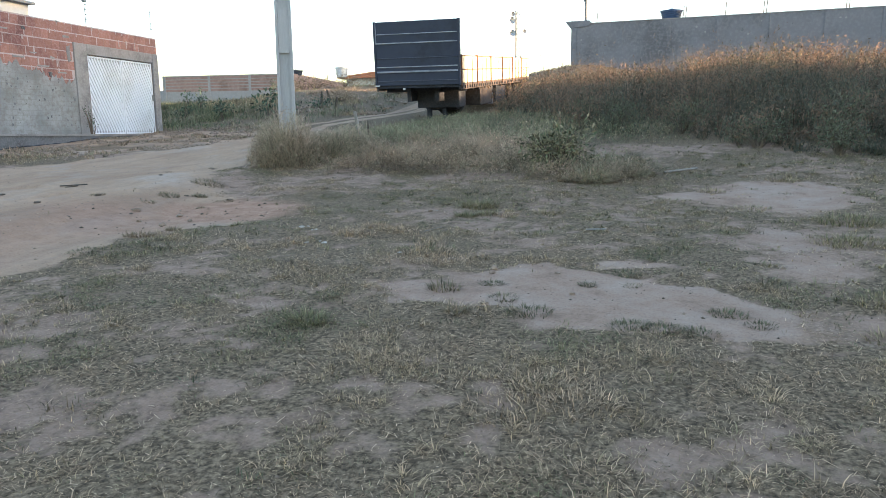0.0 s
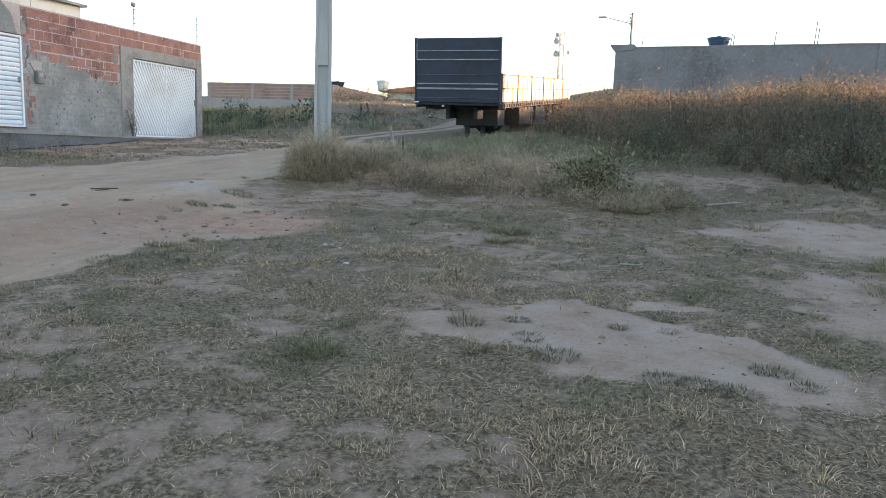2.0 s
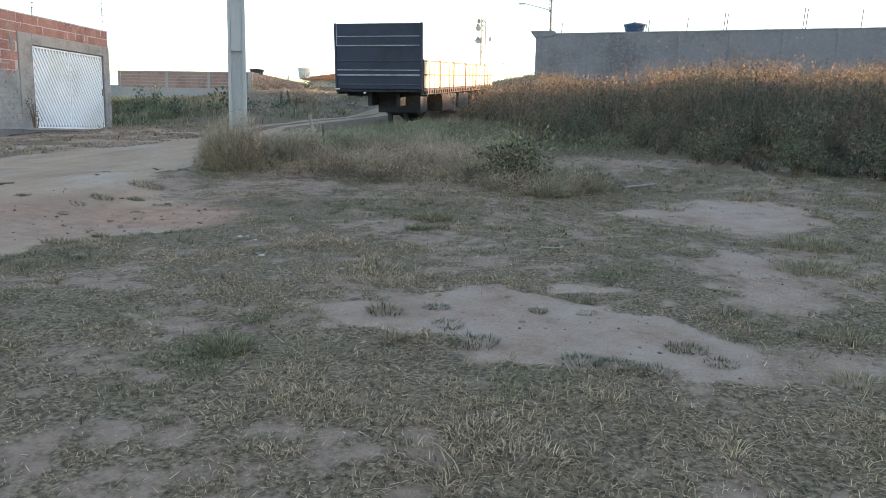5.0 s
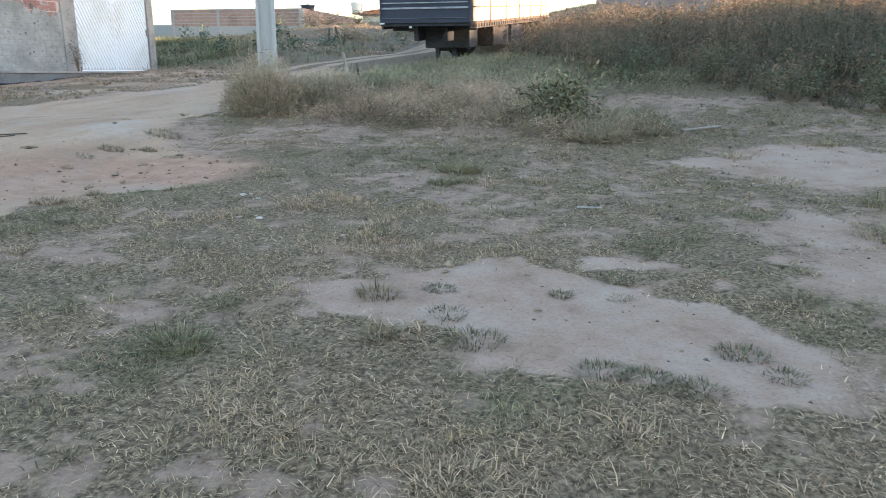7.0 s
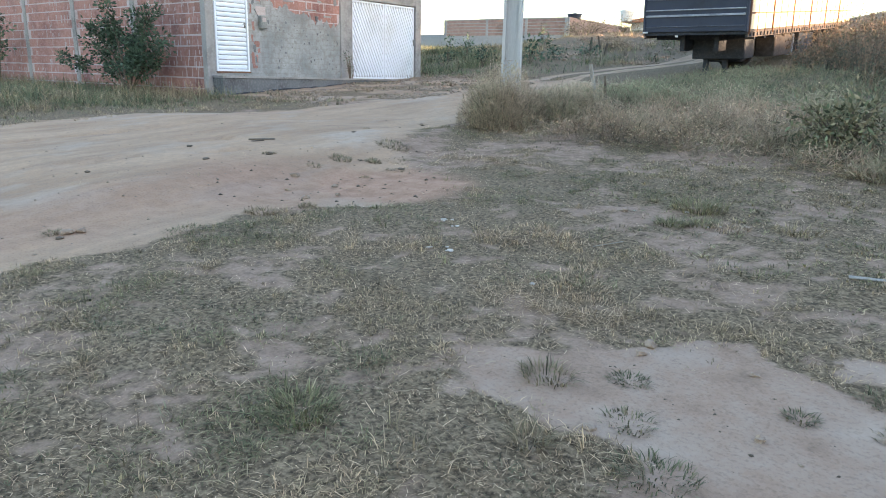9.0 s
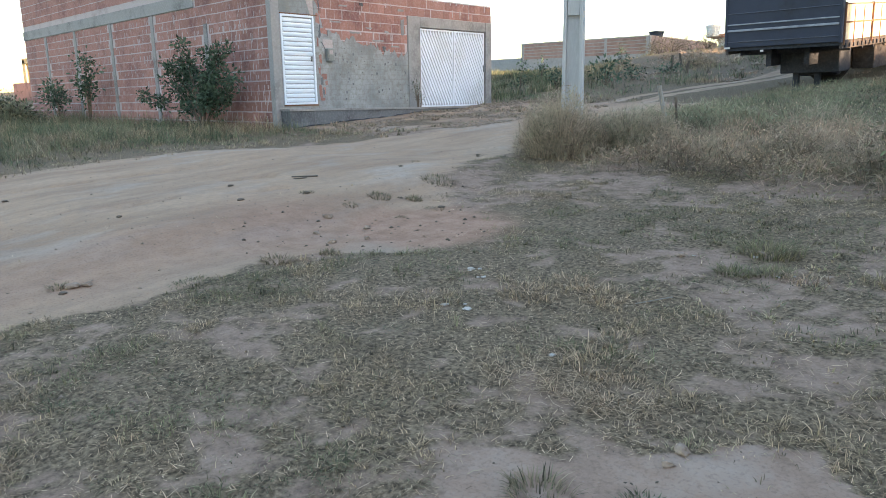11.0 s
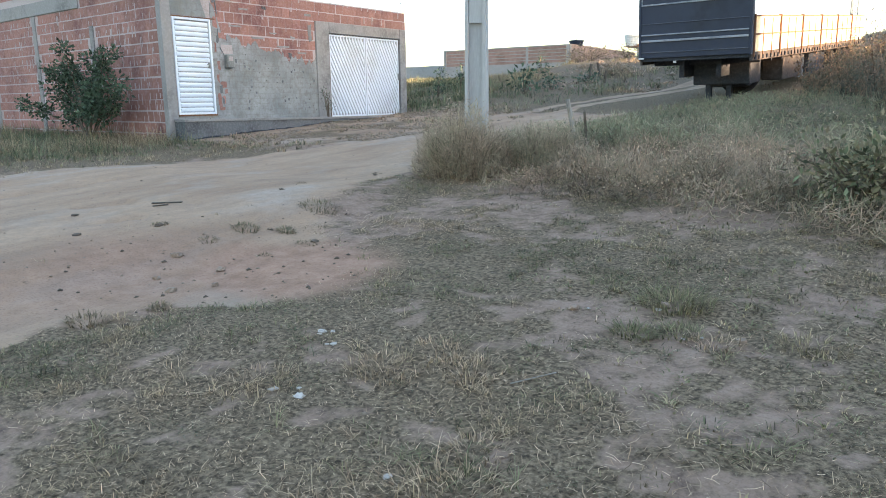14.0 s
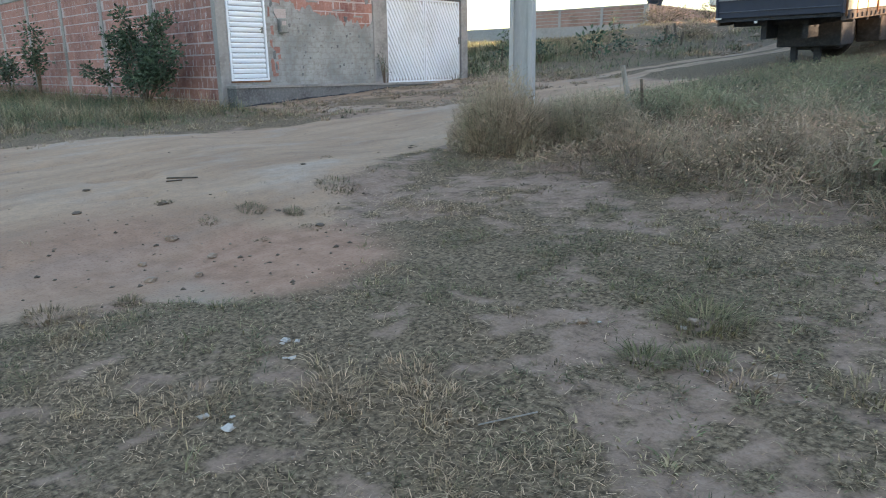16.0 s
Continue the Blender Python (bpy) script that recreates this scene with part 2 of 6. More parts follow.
def soil_material():
    m, t, b = nodes_of("soil")
    pos = place(t)

    def att(name):
        a = t.nodes.new("ShaderNodeAttribute")
        a.attribute_name = name
        return a.outputs["Fac"]

    def ragged(name, lo=.3, hi=.62):
        """The mask with its edge broken up by fine noise."""
        m = t.nodes.new("ShaderNodeMath")
        m.operation = "MULTIPLY_ADD"
        t.links.new(grain(t, pos, 26, 5, .7), m.inputs[0])
        m.inputs[1].default_value = .9
        t.links.new(att(name), m.inputs[2])
        return ramp(t, m.outputs[0], [(lo + .42, (0, 0, 0)), (hi + .42, (1, 1, 1))])
    big, mid, fine = grain(t, pos, 0.9, 5), grain(t, pos, 6, 5), grain(t, pos, 60, 4)
    dirt = ramp(t, grain(t, pos, 7, 9, 0.78), [(0.34, (0.125, 0.086, 0.064)), (0.46, (0.28, 0.192, 0.138)), (0.6, (0.34, 0.24, 0.176)), (0.72, (0.39, 0.29, 0.217))])
    sand = ramp(t, grain(t, pos, 2.6, 9, 0.72), [(0.3, (0.23, 0.158, 0.113)), (0.44, (0.33, 0.226, 0.163)), (0.56, (0.365, 0.268, 0.203)), (0.72, (0.405, 0.315, 0.247))])
    road = ramp(t, grain(t, place(t, (1, 0.45, 1)), 0.9, 6, 0.65), [(0.3, (0.31, 0.20, 0.13)), (0.48, (0.42, 0.285, 0.185)), (0.6, (0.45, 0.312, 0.207)), (0.75, (0.475, 0.345, 0.245))])
    road = mix(t, ramp(t, grain(t, place(t, (1.3, 0.22, 1)), 2.6, 5), [(0.42, (0, 0, 0)), (0.66, (0.75, 0.75, 0.75))]), road, (0.30, 0.205, 0.14))
    road = mix(t, ramp(t, grain(t, place(t, (1, 0.5, 1)), 1.1, 5), [(0.54, (0, 0, 0)), (0.66, (0.6, 0.6, 0.6))]), road, (0.41, 0.345, 0.285))
    road = mix(t, ramp(t, grain(t, pos, 11, 6), [(0.42, (0.3, 0.3, 0.3)), (0.56, (0, 0, 0))]), road, (0.27, 0.205, 0.15))
    red = ramp(t, mid, [(0.3, (0.27, 0.158, 0.102)), (0.65, (0.41, 0.253, 0.172))])
    # dark stops of the litter also stand in for shadows between grass blades
    litter = ramp(t, grain(t, pos, 40, 7, 0.7), [(0.37, (0.055, 0.04, 0.025)), (0.5, (0.165, 0.12, 0.075)), (0.64, (0.32, 0.237, 0.15))])
    c = mix(t, ragged("grassy", .15, .6), dirt, litter)
    c = mix(t, ragged("sand", .25, .55), c, sand)
    c = mix(t, ragged("road", .25, .6), c, road)
    c = mix(t, att("red"), c, red)
    c = mix(t, att("dark"), c, ramp(t, mid, [(0.3, (0.10, 0.08, 0.06)), (0.7, (0.21, 0.17, 0.13))]))
    c = mix(t, ramp(t, fine, [(0.3, (0.55, 0.55, 0.55)), (0.5, (0, 0, 0))]), c, mix(t, 0.5, c, (0.05, 0.04, 0.03)))
    peb = nd(t, "ShaderNodeTexVoronoi", Scale=45.0)
    t.links.new(pos, peb.inputs["Vector"])
    c = mix(t, ramp(t, peb.outputs["Distance"], [(0.0, (0.5, 0.5, 0.5)), (0.16, (0, 0, 0))]), c, (0.30, 0.27, 0.23))
    t.links.new(c, b.inputs["Base Color"])
    b.inputs["Roughness"].default_value = 0.95
    b.inputs["Specular IOR Level"].default_value = 0.15
    bump(t, b, grain(t, pos, 38, 8, .7), 0.42, 0.02)
    return m


def blade_material(name, dry, fresh, rough=0.75):
    """Grass and leaves: the mesh's tone attribute runs from dry to fresh."""
    m, t, b = nodes_of(name)
    a = t.nodes.new("ShaderNodeAttribute")
    a.attribute_name = "tone"
    c = mix(t, a.outputs["Fac"], dry, fresh)
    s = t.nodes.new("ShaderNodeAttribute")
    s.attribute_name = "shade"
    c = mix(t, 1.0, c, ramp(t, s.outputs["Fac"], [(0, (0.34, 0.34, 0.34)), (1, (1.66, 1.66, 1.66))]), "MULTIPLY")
    t.links.new(c, b.inputs["Base Color"])
    b.inputs["Roughness"].default_value = rough
    b.inputs["Specular IOR Level"].default_value = 0.25
    tr = t.nodes.new("ShaderNodeBsdfTranslucent")
    t.links.new(c, tr.inputs["Color"])
    ms = t.nodes.new("ShaderNodeMixShader")
    ms.inputs[0].default_value = 0.25
    t.links.new(b.outputs[0], ms.inputs[1])
    t.links.new(tr.outputs[0], ms.inputs[2])
    t.links.new(ms.outputs[0], t.nodes["Material Output"].inputs[0])
    return m


M_SOIL = soil_material()
M_GRASS = blade_material("short_grass", (0.48, 0.35, 0.215), (0.165, 0.165, 0.082))
M_TUFT = blade_material("low_tuft", (0.28, 0.205, 0.13), (0.118, 0.128, 0.072))
M_STRAW = blade_material("straw", (0.66, 0.50, 0.33), (0.275, 0.18, 0.108))
M_TALL = blade_material("tall_grass", (0.35, 0.243, 0.172), (0.17, 0.183, 0.108))
M_VERGE = blade_material("verge_grass", (0.36, 0.275, 0.175), (0.13, 0.155, 0.085))
M_WEED = blade_material("weeds", (0.235, 0.15, 0.102), (0.094, 0.1, 0.07))
# grey backing paints the shade in the gaps between ribs and slats
M_GATEBACK = surface("gap_shade_sheet", (0.30, 0.31, 0.32), (0.2, 0.2, 0.2), (0.36, 0.36, 0.36), 0.6, relief=0.05)
M_LEAF = blade_material("leaves", (0.06, 0.082, 0.055), (0.075, 0.118, 0.075), 0.55)
M_CLUMP = blade_material("bushy_clump", (0.40, 0.305, 0.22), (0.26, 0.255, 0.155))
M_BUSH = blade_material("dull_bush", (0.145, 0.135, 0.088), (0.12, 0.14, 0.085))
M_BRICK = surface("hollow_brick", (0.295, 0.155, 0.128), (0.18, 0.09, 0.083), (0.38, 0.25, 0.235), 0.9, big=1.2, fine=16, per_object=0.2)
# far brick: distance haze put into the colour, greyer than the near brick
M_HAZED = surface("hazed_brick", (0.28, 0.195, 0.17), (0.2, 0.135, 0.115), (0.36, 0.275, 0.245), 0.9, big=0.8, fine=6)
M_MORTAR = surface("mortar", (0.41, 0.355, 0.35), (0.28, 0.23, 0.22), (0.5, 0.455, 0.45), fine=30)


def render_material():
    m, t, b = nodes_of("thin_cement_render")
    pos = place(t)
    sw = t.nodes.new("ShaderNodeSeparateXYZ")
    t.links.new(pos, sw.inputs[0])
    cb = t.nodes.new("ShaderNodeCombineXYZ")
    t.links.new(sw.outputs[1], cb.inputs[0])
    t.links.new(sw.outputs[2], cb.inputs[1])
    wob = nd(t, "ShaderNodeTexNoise", Scale=5.0)
    t.links.new(pos, wob.inputs["Vector"])
    shifted = mix(t, 0.09, cb.outputs[0], wob.outputs[1], "ADD")
    br = nd(t, "ShaderNodeTexBrick", Scale=1.0)
    for key, v in (("Mortar Size", 0.011), ("Mortar Smooth", 0.8), ("Brick Width", 0.26), ("Row Height", 0.13)):
        br.inputs[key].default_value = v
    t.links.new(shifted, br.inputs["Vector"])
    c = ramp(t, grain(t, pos, 1.1, 6), [(0.32, (0.18, 0.192, 0.195)), (0.52, (0.27, 0.285, 0.288)), (0.72, (0.34, 0.355, 0.355))])
    c = mix(t, ramp(t, grain(t, pos, 9, 5), [(0.35, (0.7, 0.7, 0.7)), (0.55, (0, 0, 0))]), c, (0.20, 0.195, 0.18))
    c = mix(t, ramp(t, br.outputs["Fac"], [(0.2, (0, 0, 0)), (1, (0.4, 0.4, 0.4))]), c, (0.17, 0.168, 0.16))
    pits = nd(t, "ShaderNodeTexVoronoi", Scale=5.0)
    t.links.new(pos, pits.inputs["Vector"])
    c = mix(t, ramp(t, pits.outputs["Distance"], [(0.06, (0.8, 0.8, 0.8)), (0.1, (0, 0, 0))]), c, (0.08, 0.075, 0.07))
    t.links.new(c, b.inputs["Base Color"])
    b.inputs["Roughness"].default_value = 0.92
    b.inputs["Specular IOR Level"].default_value = 0.2
    bump(t, b, grain(t, pos, 16, 6), 0.7, 0.02)
    return m


M_THINRENDER = render_material()
M_CONCRETE = surface("grey_concrete", (0.265, 0.26, 0.255), (0.165, 0.162, 0.16), (0.34, 0.335, 0.33), big=1.4, fine=18)
M_DARKCON = surface("dark_concrete", (0.135, 0.142, 0.15), (0.06, 0.063, 0.067), (0.22, 0.228, 0.235), big=1.2, fine=20)
M_POLE = surface("pole_concrete", (0.42, 0.42, 0.41), (0.30, 0.30, 0.29), (0.5, 0.5, 0.49), big=0.8, fine=22, stretch=(2, 2, 0.4))
M_WHITE = surface("white_painted_steel", (0.69, 0.745, 0.81), (0.56, 0.60, 0.63), (0.74, 0.78, 0.83), 0.5, big=0.8, fine=20, relief=0.05)
M_NAVY = surface("dark_blue_painted_steel", (0.034, 0.043, 0.068), (0.024, 0.03, 0.045), (0.042, 0.05, 0.074), 0.5, big=0.8, fine=5, relief=0.03)
M_RIB = surface("worn_grey_rib", (0.30, 0.32, 0.36), (0.14, 0.15, 0.18), (0.42, 0.43, 0.45), 0.6, fine=16, relief=0.05)
M_DIMRIB = surface("dull_rib", (0.085, 0.095, 0.125), (0.05, 0.058, 0.08), (0.14, 0.15, 0.18), 0.6, fine=16, relief=0.05)
M_BOARD = surface("faded_cream_board", (0.78, 0.66, 0.42), (0.6, 0.46, 0.26), (0.82, 0.72, 0.52), 0.7, big=1.5, fine=12, relief=0.15)
M_CHASSIS = surface("dusty_black_steel", (0.036, 0.041, 0.052), (0.022, 0.025, 0.03), (0.075, 0.075, 0.078), 0.8, fine=18)
M_DUSTY = surface("dusty_brown_steel", (0.075, 0.062, 0.053), (0.04, 0.033, 0.03), (0.13, 0.11, 0.095), 0.85, fine=14)
M_RUST = surface("rusty_steel", (0.16, 0.08, 0.045), (0.07, 0.035, 0.02), (0.26, 0.14, 0.08), 0.85, fine=25)
M_TYRE = surface("tyre_rubber", (0.022, 0.022, 0.022), (0.012, 0.012, 0.012), (0.06, 0.055, 0.05), 0.9)
M_BLUE = surface("blue_plastic", (0.035, 0.07, 0.15), (0.02, 0.045, 0.1), (0.06, 0.1, 0.2), 0.45, relief=0.03)
M_TILE = surface("clay_roof_tile", (0.42, 0.16, 0.08), (0.26, 0.09, 0.05), (0.52, 0.25, 0.15), 0.85, fine=14)
M_PLASTER = surface("pale_plaster", (0.62, 0.62, 0.60), (0.46, 0.46, 0.44), (0.7, 0.7, 0.69), 0.85, fine=10)
M_GREYWALL = surface("bare_grey_wall", (0.178, 0.18, 0.197), (0.12, 0.12, 0.13), (0.235, 0.238, 0.25), 0.9, big=0.35, fine=6, relief=0.3)
M_DULL = surface("dull_pale_plaster", (0.29, 0.295, 0.295), (0.21, 0.215, 0.216), (0.35, 0.355, 0.356), 0.9, big=0.5, fine=7)
# ochre colour holds the low sun's warm tint, also where no sun falls
M_OCHRE = surface("sunlit_ochre_plaster", (0.55, 0.40, 0.2), (0.4, 0.28, 0.14), (0.6, 0.46, 0.26), 0.85, fine=8)
M_WOOD = surface("weathered_wood", (0.30, 0.27, 0.23), (0.17, 0.15, 0.125), (0.42, 0.39, 0.35), 0.9, big=4, fine=50, stretch=(4, 4, 0.5))
M_DARKWOOD = surface("dark_old_wood", (0.09, 0.075, 0.06), (0.045, 0.038, 0.03), (0.16, 0.14, 0.11), 0.9, big=4, fine=50, stretch=(4, 4, 0.5))
M_STONE = surface("tan_stone", (0.3, 0.225, 0.165), (0.2, 0.145, 0.105), (0.38, 0.3, 0.235), 0.9, big=6, fine=50)
M_PAPER = surface("crumpled_paper", (0.5, 0.455, 0.4), (0.26, 0.23, 0.2), (0.64, 0.6, 0.55), 0.7, big=10, fine=80)
M_STEM = surface("woody_stem", (0.14, 0.11, 0.08), (0.08, 0.06, 0.045), (0.2, 0.16, 0.12), 0.9, big=5, fine=40)
M_GALV = surface("galvanised_steel", (0.42, 0.43, 0.44), (0.28, 0.28, 0.28), (0.5, 0.5, 0.5), 0.5, 0.6, fine=30, relief=0.05)
M_METERGREY = surface("grey_plastic", (0.22, 0.23, 0.22), (0.14, 0.15, 0.14), (0.3, 0.3, 0.3), 0.5, relief=0.02)


# ---- mesh tools ----
def mesh_from(name, bm, material):
    me = bpy.data.meshes.new(name)
    bm.normal_update()
    bm.to_mesh(me)
    bm.free()
    me.materials.append(material)
    return me


def part(name, bm, material, parent=None, label=""):
    ob = new(name, mesh_from(name, bm, material))
    if parent is not None:
        ob.parent = parent
    if label:
        tagged(ob, label)
    return ob


def thing(name, label, category, at=(0, 0, 0), turn=0.0, group="", kind=""):
    ob = new(name)
    ob.matrix_basis = pose(*at, 0, 0, turn)
    return tagged(ob, label, category, group, kind)


def box(bm, x0, x1, y0, y1, z0, z1, m=None, bevel=0.0):
    r = bmesh.ops.create_cube(bm, size=1.0)
    vs = r["verts"]
    for v in vs:
        v.co = Vector(((x0 + x1) / 2 + v.co.x * (x1 - x0), (y0 + y1) / 2 + v.co.y * (y1 - y0), (z0 + z1) / 2 + v.co.z * (z1 - z0)))
    if bevel:
        es = list({e for v in vs for e in v.link_edges})
        g = bmesh.ops.bevel(bm, geom=es, offset=bevel, segments=1, affect="EDGES")
        vs = list({v for f in g["faces"] for v in f.verts} | {v for v in vs if v.is_valid})
    if m is not None:
        bmesh.ops.transform(bm, matrix=m, verts=vs)
    return vs


def boxed(*args, bevel=0.0):
    bm = bmesh.new()
    box(bm, *args, bevel=bevel)
    return bm


def tube(bm, a, b, r0, r1, sides=8):
    a, b = Vector(a), Vector(b)
    q = (b - a).to_track_quat("Z", "Y").to_matrix().to_4x4()
    m = Matrix.Translation((a + b) / 2) @ q
    bmesh.ops.create_cone(bm, cap_ends=True, segments=sides, radius1=r0, radius2=r1, depth=(b - a).length, matrix=m)


def tubed(a, b, r0, r1, sides=8):
    bm = bmesh.new()
    tube(bm, a, b, r0, r1, sides)
    return bm


def prism(outline, axis, lo, hi):
    """A flat outline pulled along an axis ('x', 'y' or 'z'); the outline holds the other two coordinates in order."""
    bm = bmesh.new()

    def at(p, v):
        return {"x": (v, p[0], p[1]), "y": (p[0], v, p[1]), "z": (p[0], p[1], v)}[axis]
    a = [bm.verts.new(at(p, lo)) for p in outline]
    b = [bm.verts.new(at(p, hi)) for p in outline]
    bm.faces.new(a)
    bm.faces.new(list(reversed(b)))
    for i in range(len(a)):
        j = (i + 1) % len(a)
        bm.faces.new((a[j], a[i], b[i], b[j]))
    bmesh.ops.recalc_face_normals(bm, faces=bm.faces)
    return bm


def lathe(profile, sides=24):
    """A turned body from (radius, height) pairs."""
    bm = bmesh.new()
    rings = [[bm.verts.new((r * math.cos(2 * math.pi * i / sides), r * math.sin(2 * math.pi * i / sides), z)) for i in range(sides)] for r, z in profile]
    for p, q in zip(rings, rings[1:]):
        for i in range(sides):
            j = (i + 1) % sides
            bm.faces.new((p[i], p[j], q[j], q[i]))
    bm.faces.new(list(reversed(rings[0])))
    bm.faces.new(rings[-1])
    return bm


def raw_mesh(name, verts, quads, tris, material, tone=None, shade=None):
    me = bpy.data.meshes.new(name)
    me.vertices.add(len(verts))
    me.vertices.foreach_set("co", np.asarray(verts, np.float32).ravel())
    loops = np.concatenate([quads.ravel(), tris.ravel()]).astype(np.int32)
    me.loops.add(len(loops))
    me.loops.foreach_set("vertex_index", loops)
    nq, nt = len(quads), len(tris)
    starts = np.concatenate([np.arange(nq) * 4, nq * 4 + np.arange(nt) * 3]).astype(np.int32)
    me.polygons.add(nq + nt)
    me.polygons.foreach_set("loop_start", starts)
    for key, v in (("tone", tone), ("shade", shade)):
        if v is not None:
            me.attributes.new(key, "FLOAT", "POINT").data.foreach_set("value", np.asarray(v, np.float32))
    me.update(calc_edges=True)
    me.materials.append(material)
    return me


rng = np.random.default_rng(7)


def blades(name, base, tall, wide, lean, tone, material, droop=0.5, way=None, arch=False, shade=0.5):
    """Many bent blades of grass in one mesh: base (n, 3), tall, wide, lean, tone and way (n)."""
    n = len(base)
    a = rng.uniform(0, 2 * np.pi, n) if way is None else way
    d = np.stack([np.cos(a), np.sin(a), np.zeros(n)], 1)
    s = np.stack([-np.sin(a), np.cos(a), np.zeros(n)], 1)
    w = (wide / 2)[:, None]

    def at(f):
        out = tall * lean * f ** 1.8
        rise = tall * (f - droop * np.minimum(lean, 1.3) * 0.62 * f ** 2.4)
        return base + d * out[:, None] + np.array([0, 0, 1.0]) * rise[:, None]
    if arch:
        p1, p2, tip = at(.4), at(.75), at(1.0)
        v = np.stack([base - s * w, base + s * w, p1 + s * w * .9, p1 - s * w * .9, p2 + s * w * .6, p2 - s * w * .6, tip], 1).reshape(-1, 3)
        i = np.arange(n)[:, None] * 7
        quads, tris = np.concatenate([i + np.array([0, 1, 2, 3]), i + np.array([3, 2, 4, 5])]), i + np.array([5, 4, 6])
    else:
        mid, tip = at(.6), at(1.0)
        v = np.stack([base - s * w, base + s * w, mid + s * w * 0.75, mid - s * w * 0.75, tip], 1).reshape(-1, 3)
        i = np.arange(n)[:, None] * 5
        quads, tris = i + np.array([0, 1, 2, 3]), i + np.array([3, 2, 4])
    k = 7 if arch else 5
    sh = np.repeat(np.clip(rng.normal(0, 0.3, n) + shade, 0, 1), k)
    return raw_mesh(name, v, quads, tris, material, np.repeat(tone, k), sh)


def leaves_mesh(name, centre, out, size, tone, material, narrow=0.45):
    """Many folded leaves: centre (n, 3), out (n, 3) the way each points, size (n)."""
    n = len(centre)
    out = out / np.linalg.norm(out, axis=1)[:, None]
    r = rng.normal(size=(n, 3))
    s = np.cross(out, r)
    s /= np.linalg.norm(s, axis=1)[:, None]
    nn = np.cross(out, s)
    L, W = size[:, None], (size * narrow)[:, None]
    v = np.stack([centre, centre + out * L * 0.45 + s * W * 0.5 + nn * W * 0.15, centre + out * L, centre + out * L * 0.45 - s * W * 0.5 + nn * W * 0.15], 1).reshape(-1, 3)
    i = np.arange(n)[:, None] * 4
    tris = np.concatenate([i + np.array([0, 1, 2]), i + np.array([0, 2, 3])])
    sh = np.repeat(np.clip(rng.normal(0.5, 0.28, n), 0, 1), 4)
    return raw_mesh(name, v, np.zeros((0, 4), int), tris, material, np.repeat(tone, 4), sh)


def litter_mesh(name, x, y, length, wide, tone, material, lift=.006, bent=False):
    """Thin dry stalks lying on the ground, some with one end up."""
    n = len(x)
    a = rng.uniform(0, 2 * np.pi, n)
    d, q = np.stack([np.cos(a), np.sin(a)], 1), np.stack([-np.sin(a), np.cos(a)], 1)
    c = np.stack([x, y], 1)
    bend = rng.normal(0, .12, n)[:, None] * length[:, None]
    p0, p1, p2 = c - d * length[:, None] / 2, c + q * bend, c + d * length[:, None] / 2
    w = q * wide[:, None] / 2
    up = np.abs(rng.normal(0, .35, n) * length)[:, None]
    if bent:
        pts, rise = np.stack([p0 - w, p0 + w, p1 - w, p1 + w, p2 - w * .5, p2 + w * .5], 1), up * np.array([0, 0, .5, .5, 1, 1])
        f = np.array([[0, 2, 3, 1], [2, 4, 5, 3]])
    else:
        pts, rise = np.stack([p0 - w, p0 + w, p2 - w * .6, p2 + w * .6], 1), up * np.array([0, 0, 1, 1])
        f = np.array([[0, 2, 3, 1]])
    k = pts.shape[1]
    z = height(pts[..., 0], pts[..., 1]) + lift + rise
    v = np.concatenate([pts, z[..., None]], 2).reshape(-1, 3)
    quads = (np.arange(n)[:, None, None] * k + f[None]).reshape(-1, 4)
    return raw_mesh(name, v, quads, np.zeros((0, 3), int), material, np.repeat(tone, k), np.repeat(np.clip(rng.normal(.5, .3, n), 0, 1), k))


def stuff(name, me, label, category):
    return tagged(new(name, me), label, category, kind="stuff")


# ---- ground ----
def axis(stops):
    out = []
    for a, b, step in stops:
        out += list(np.arange(a, b - 1e-6, step))
    return np.array(out + [stops[-1][1]])


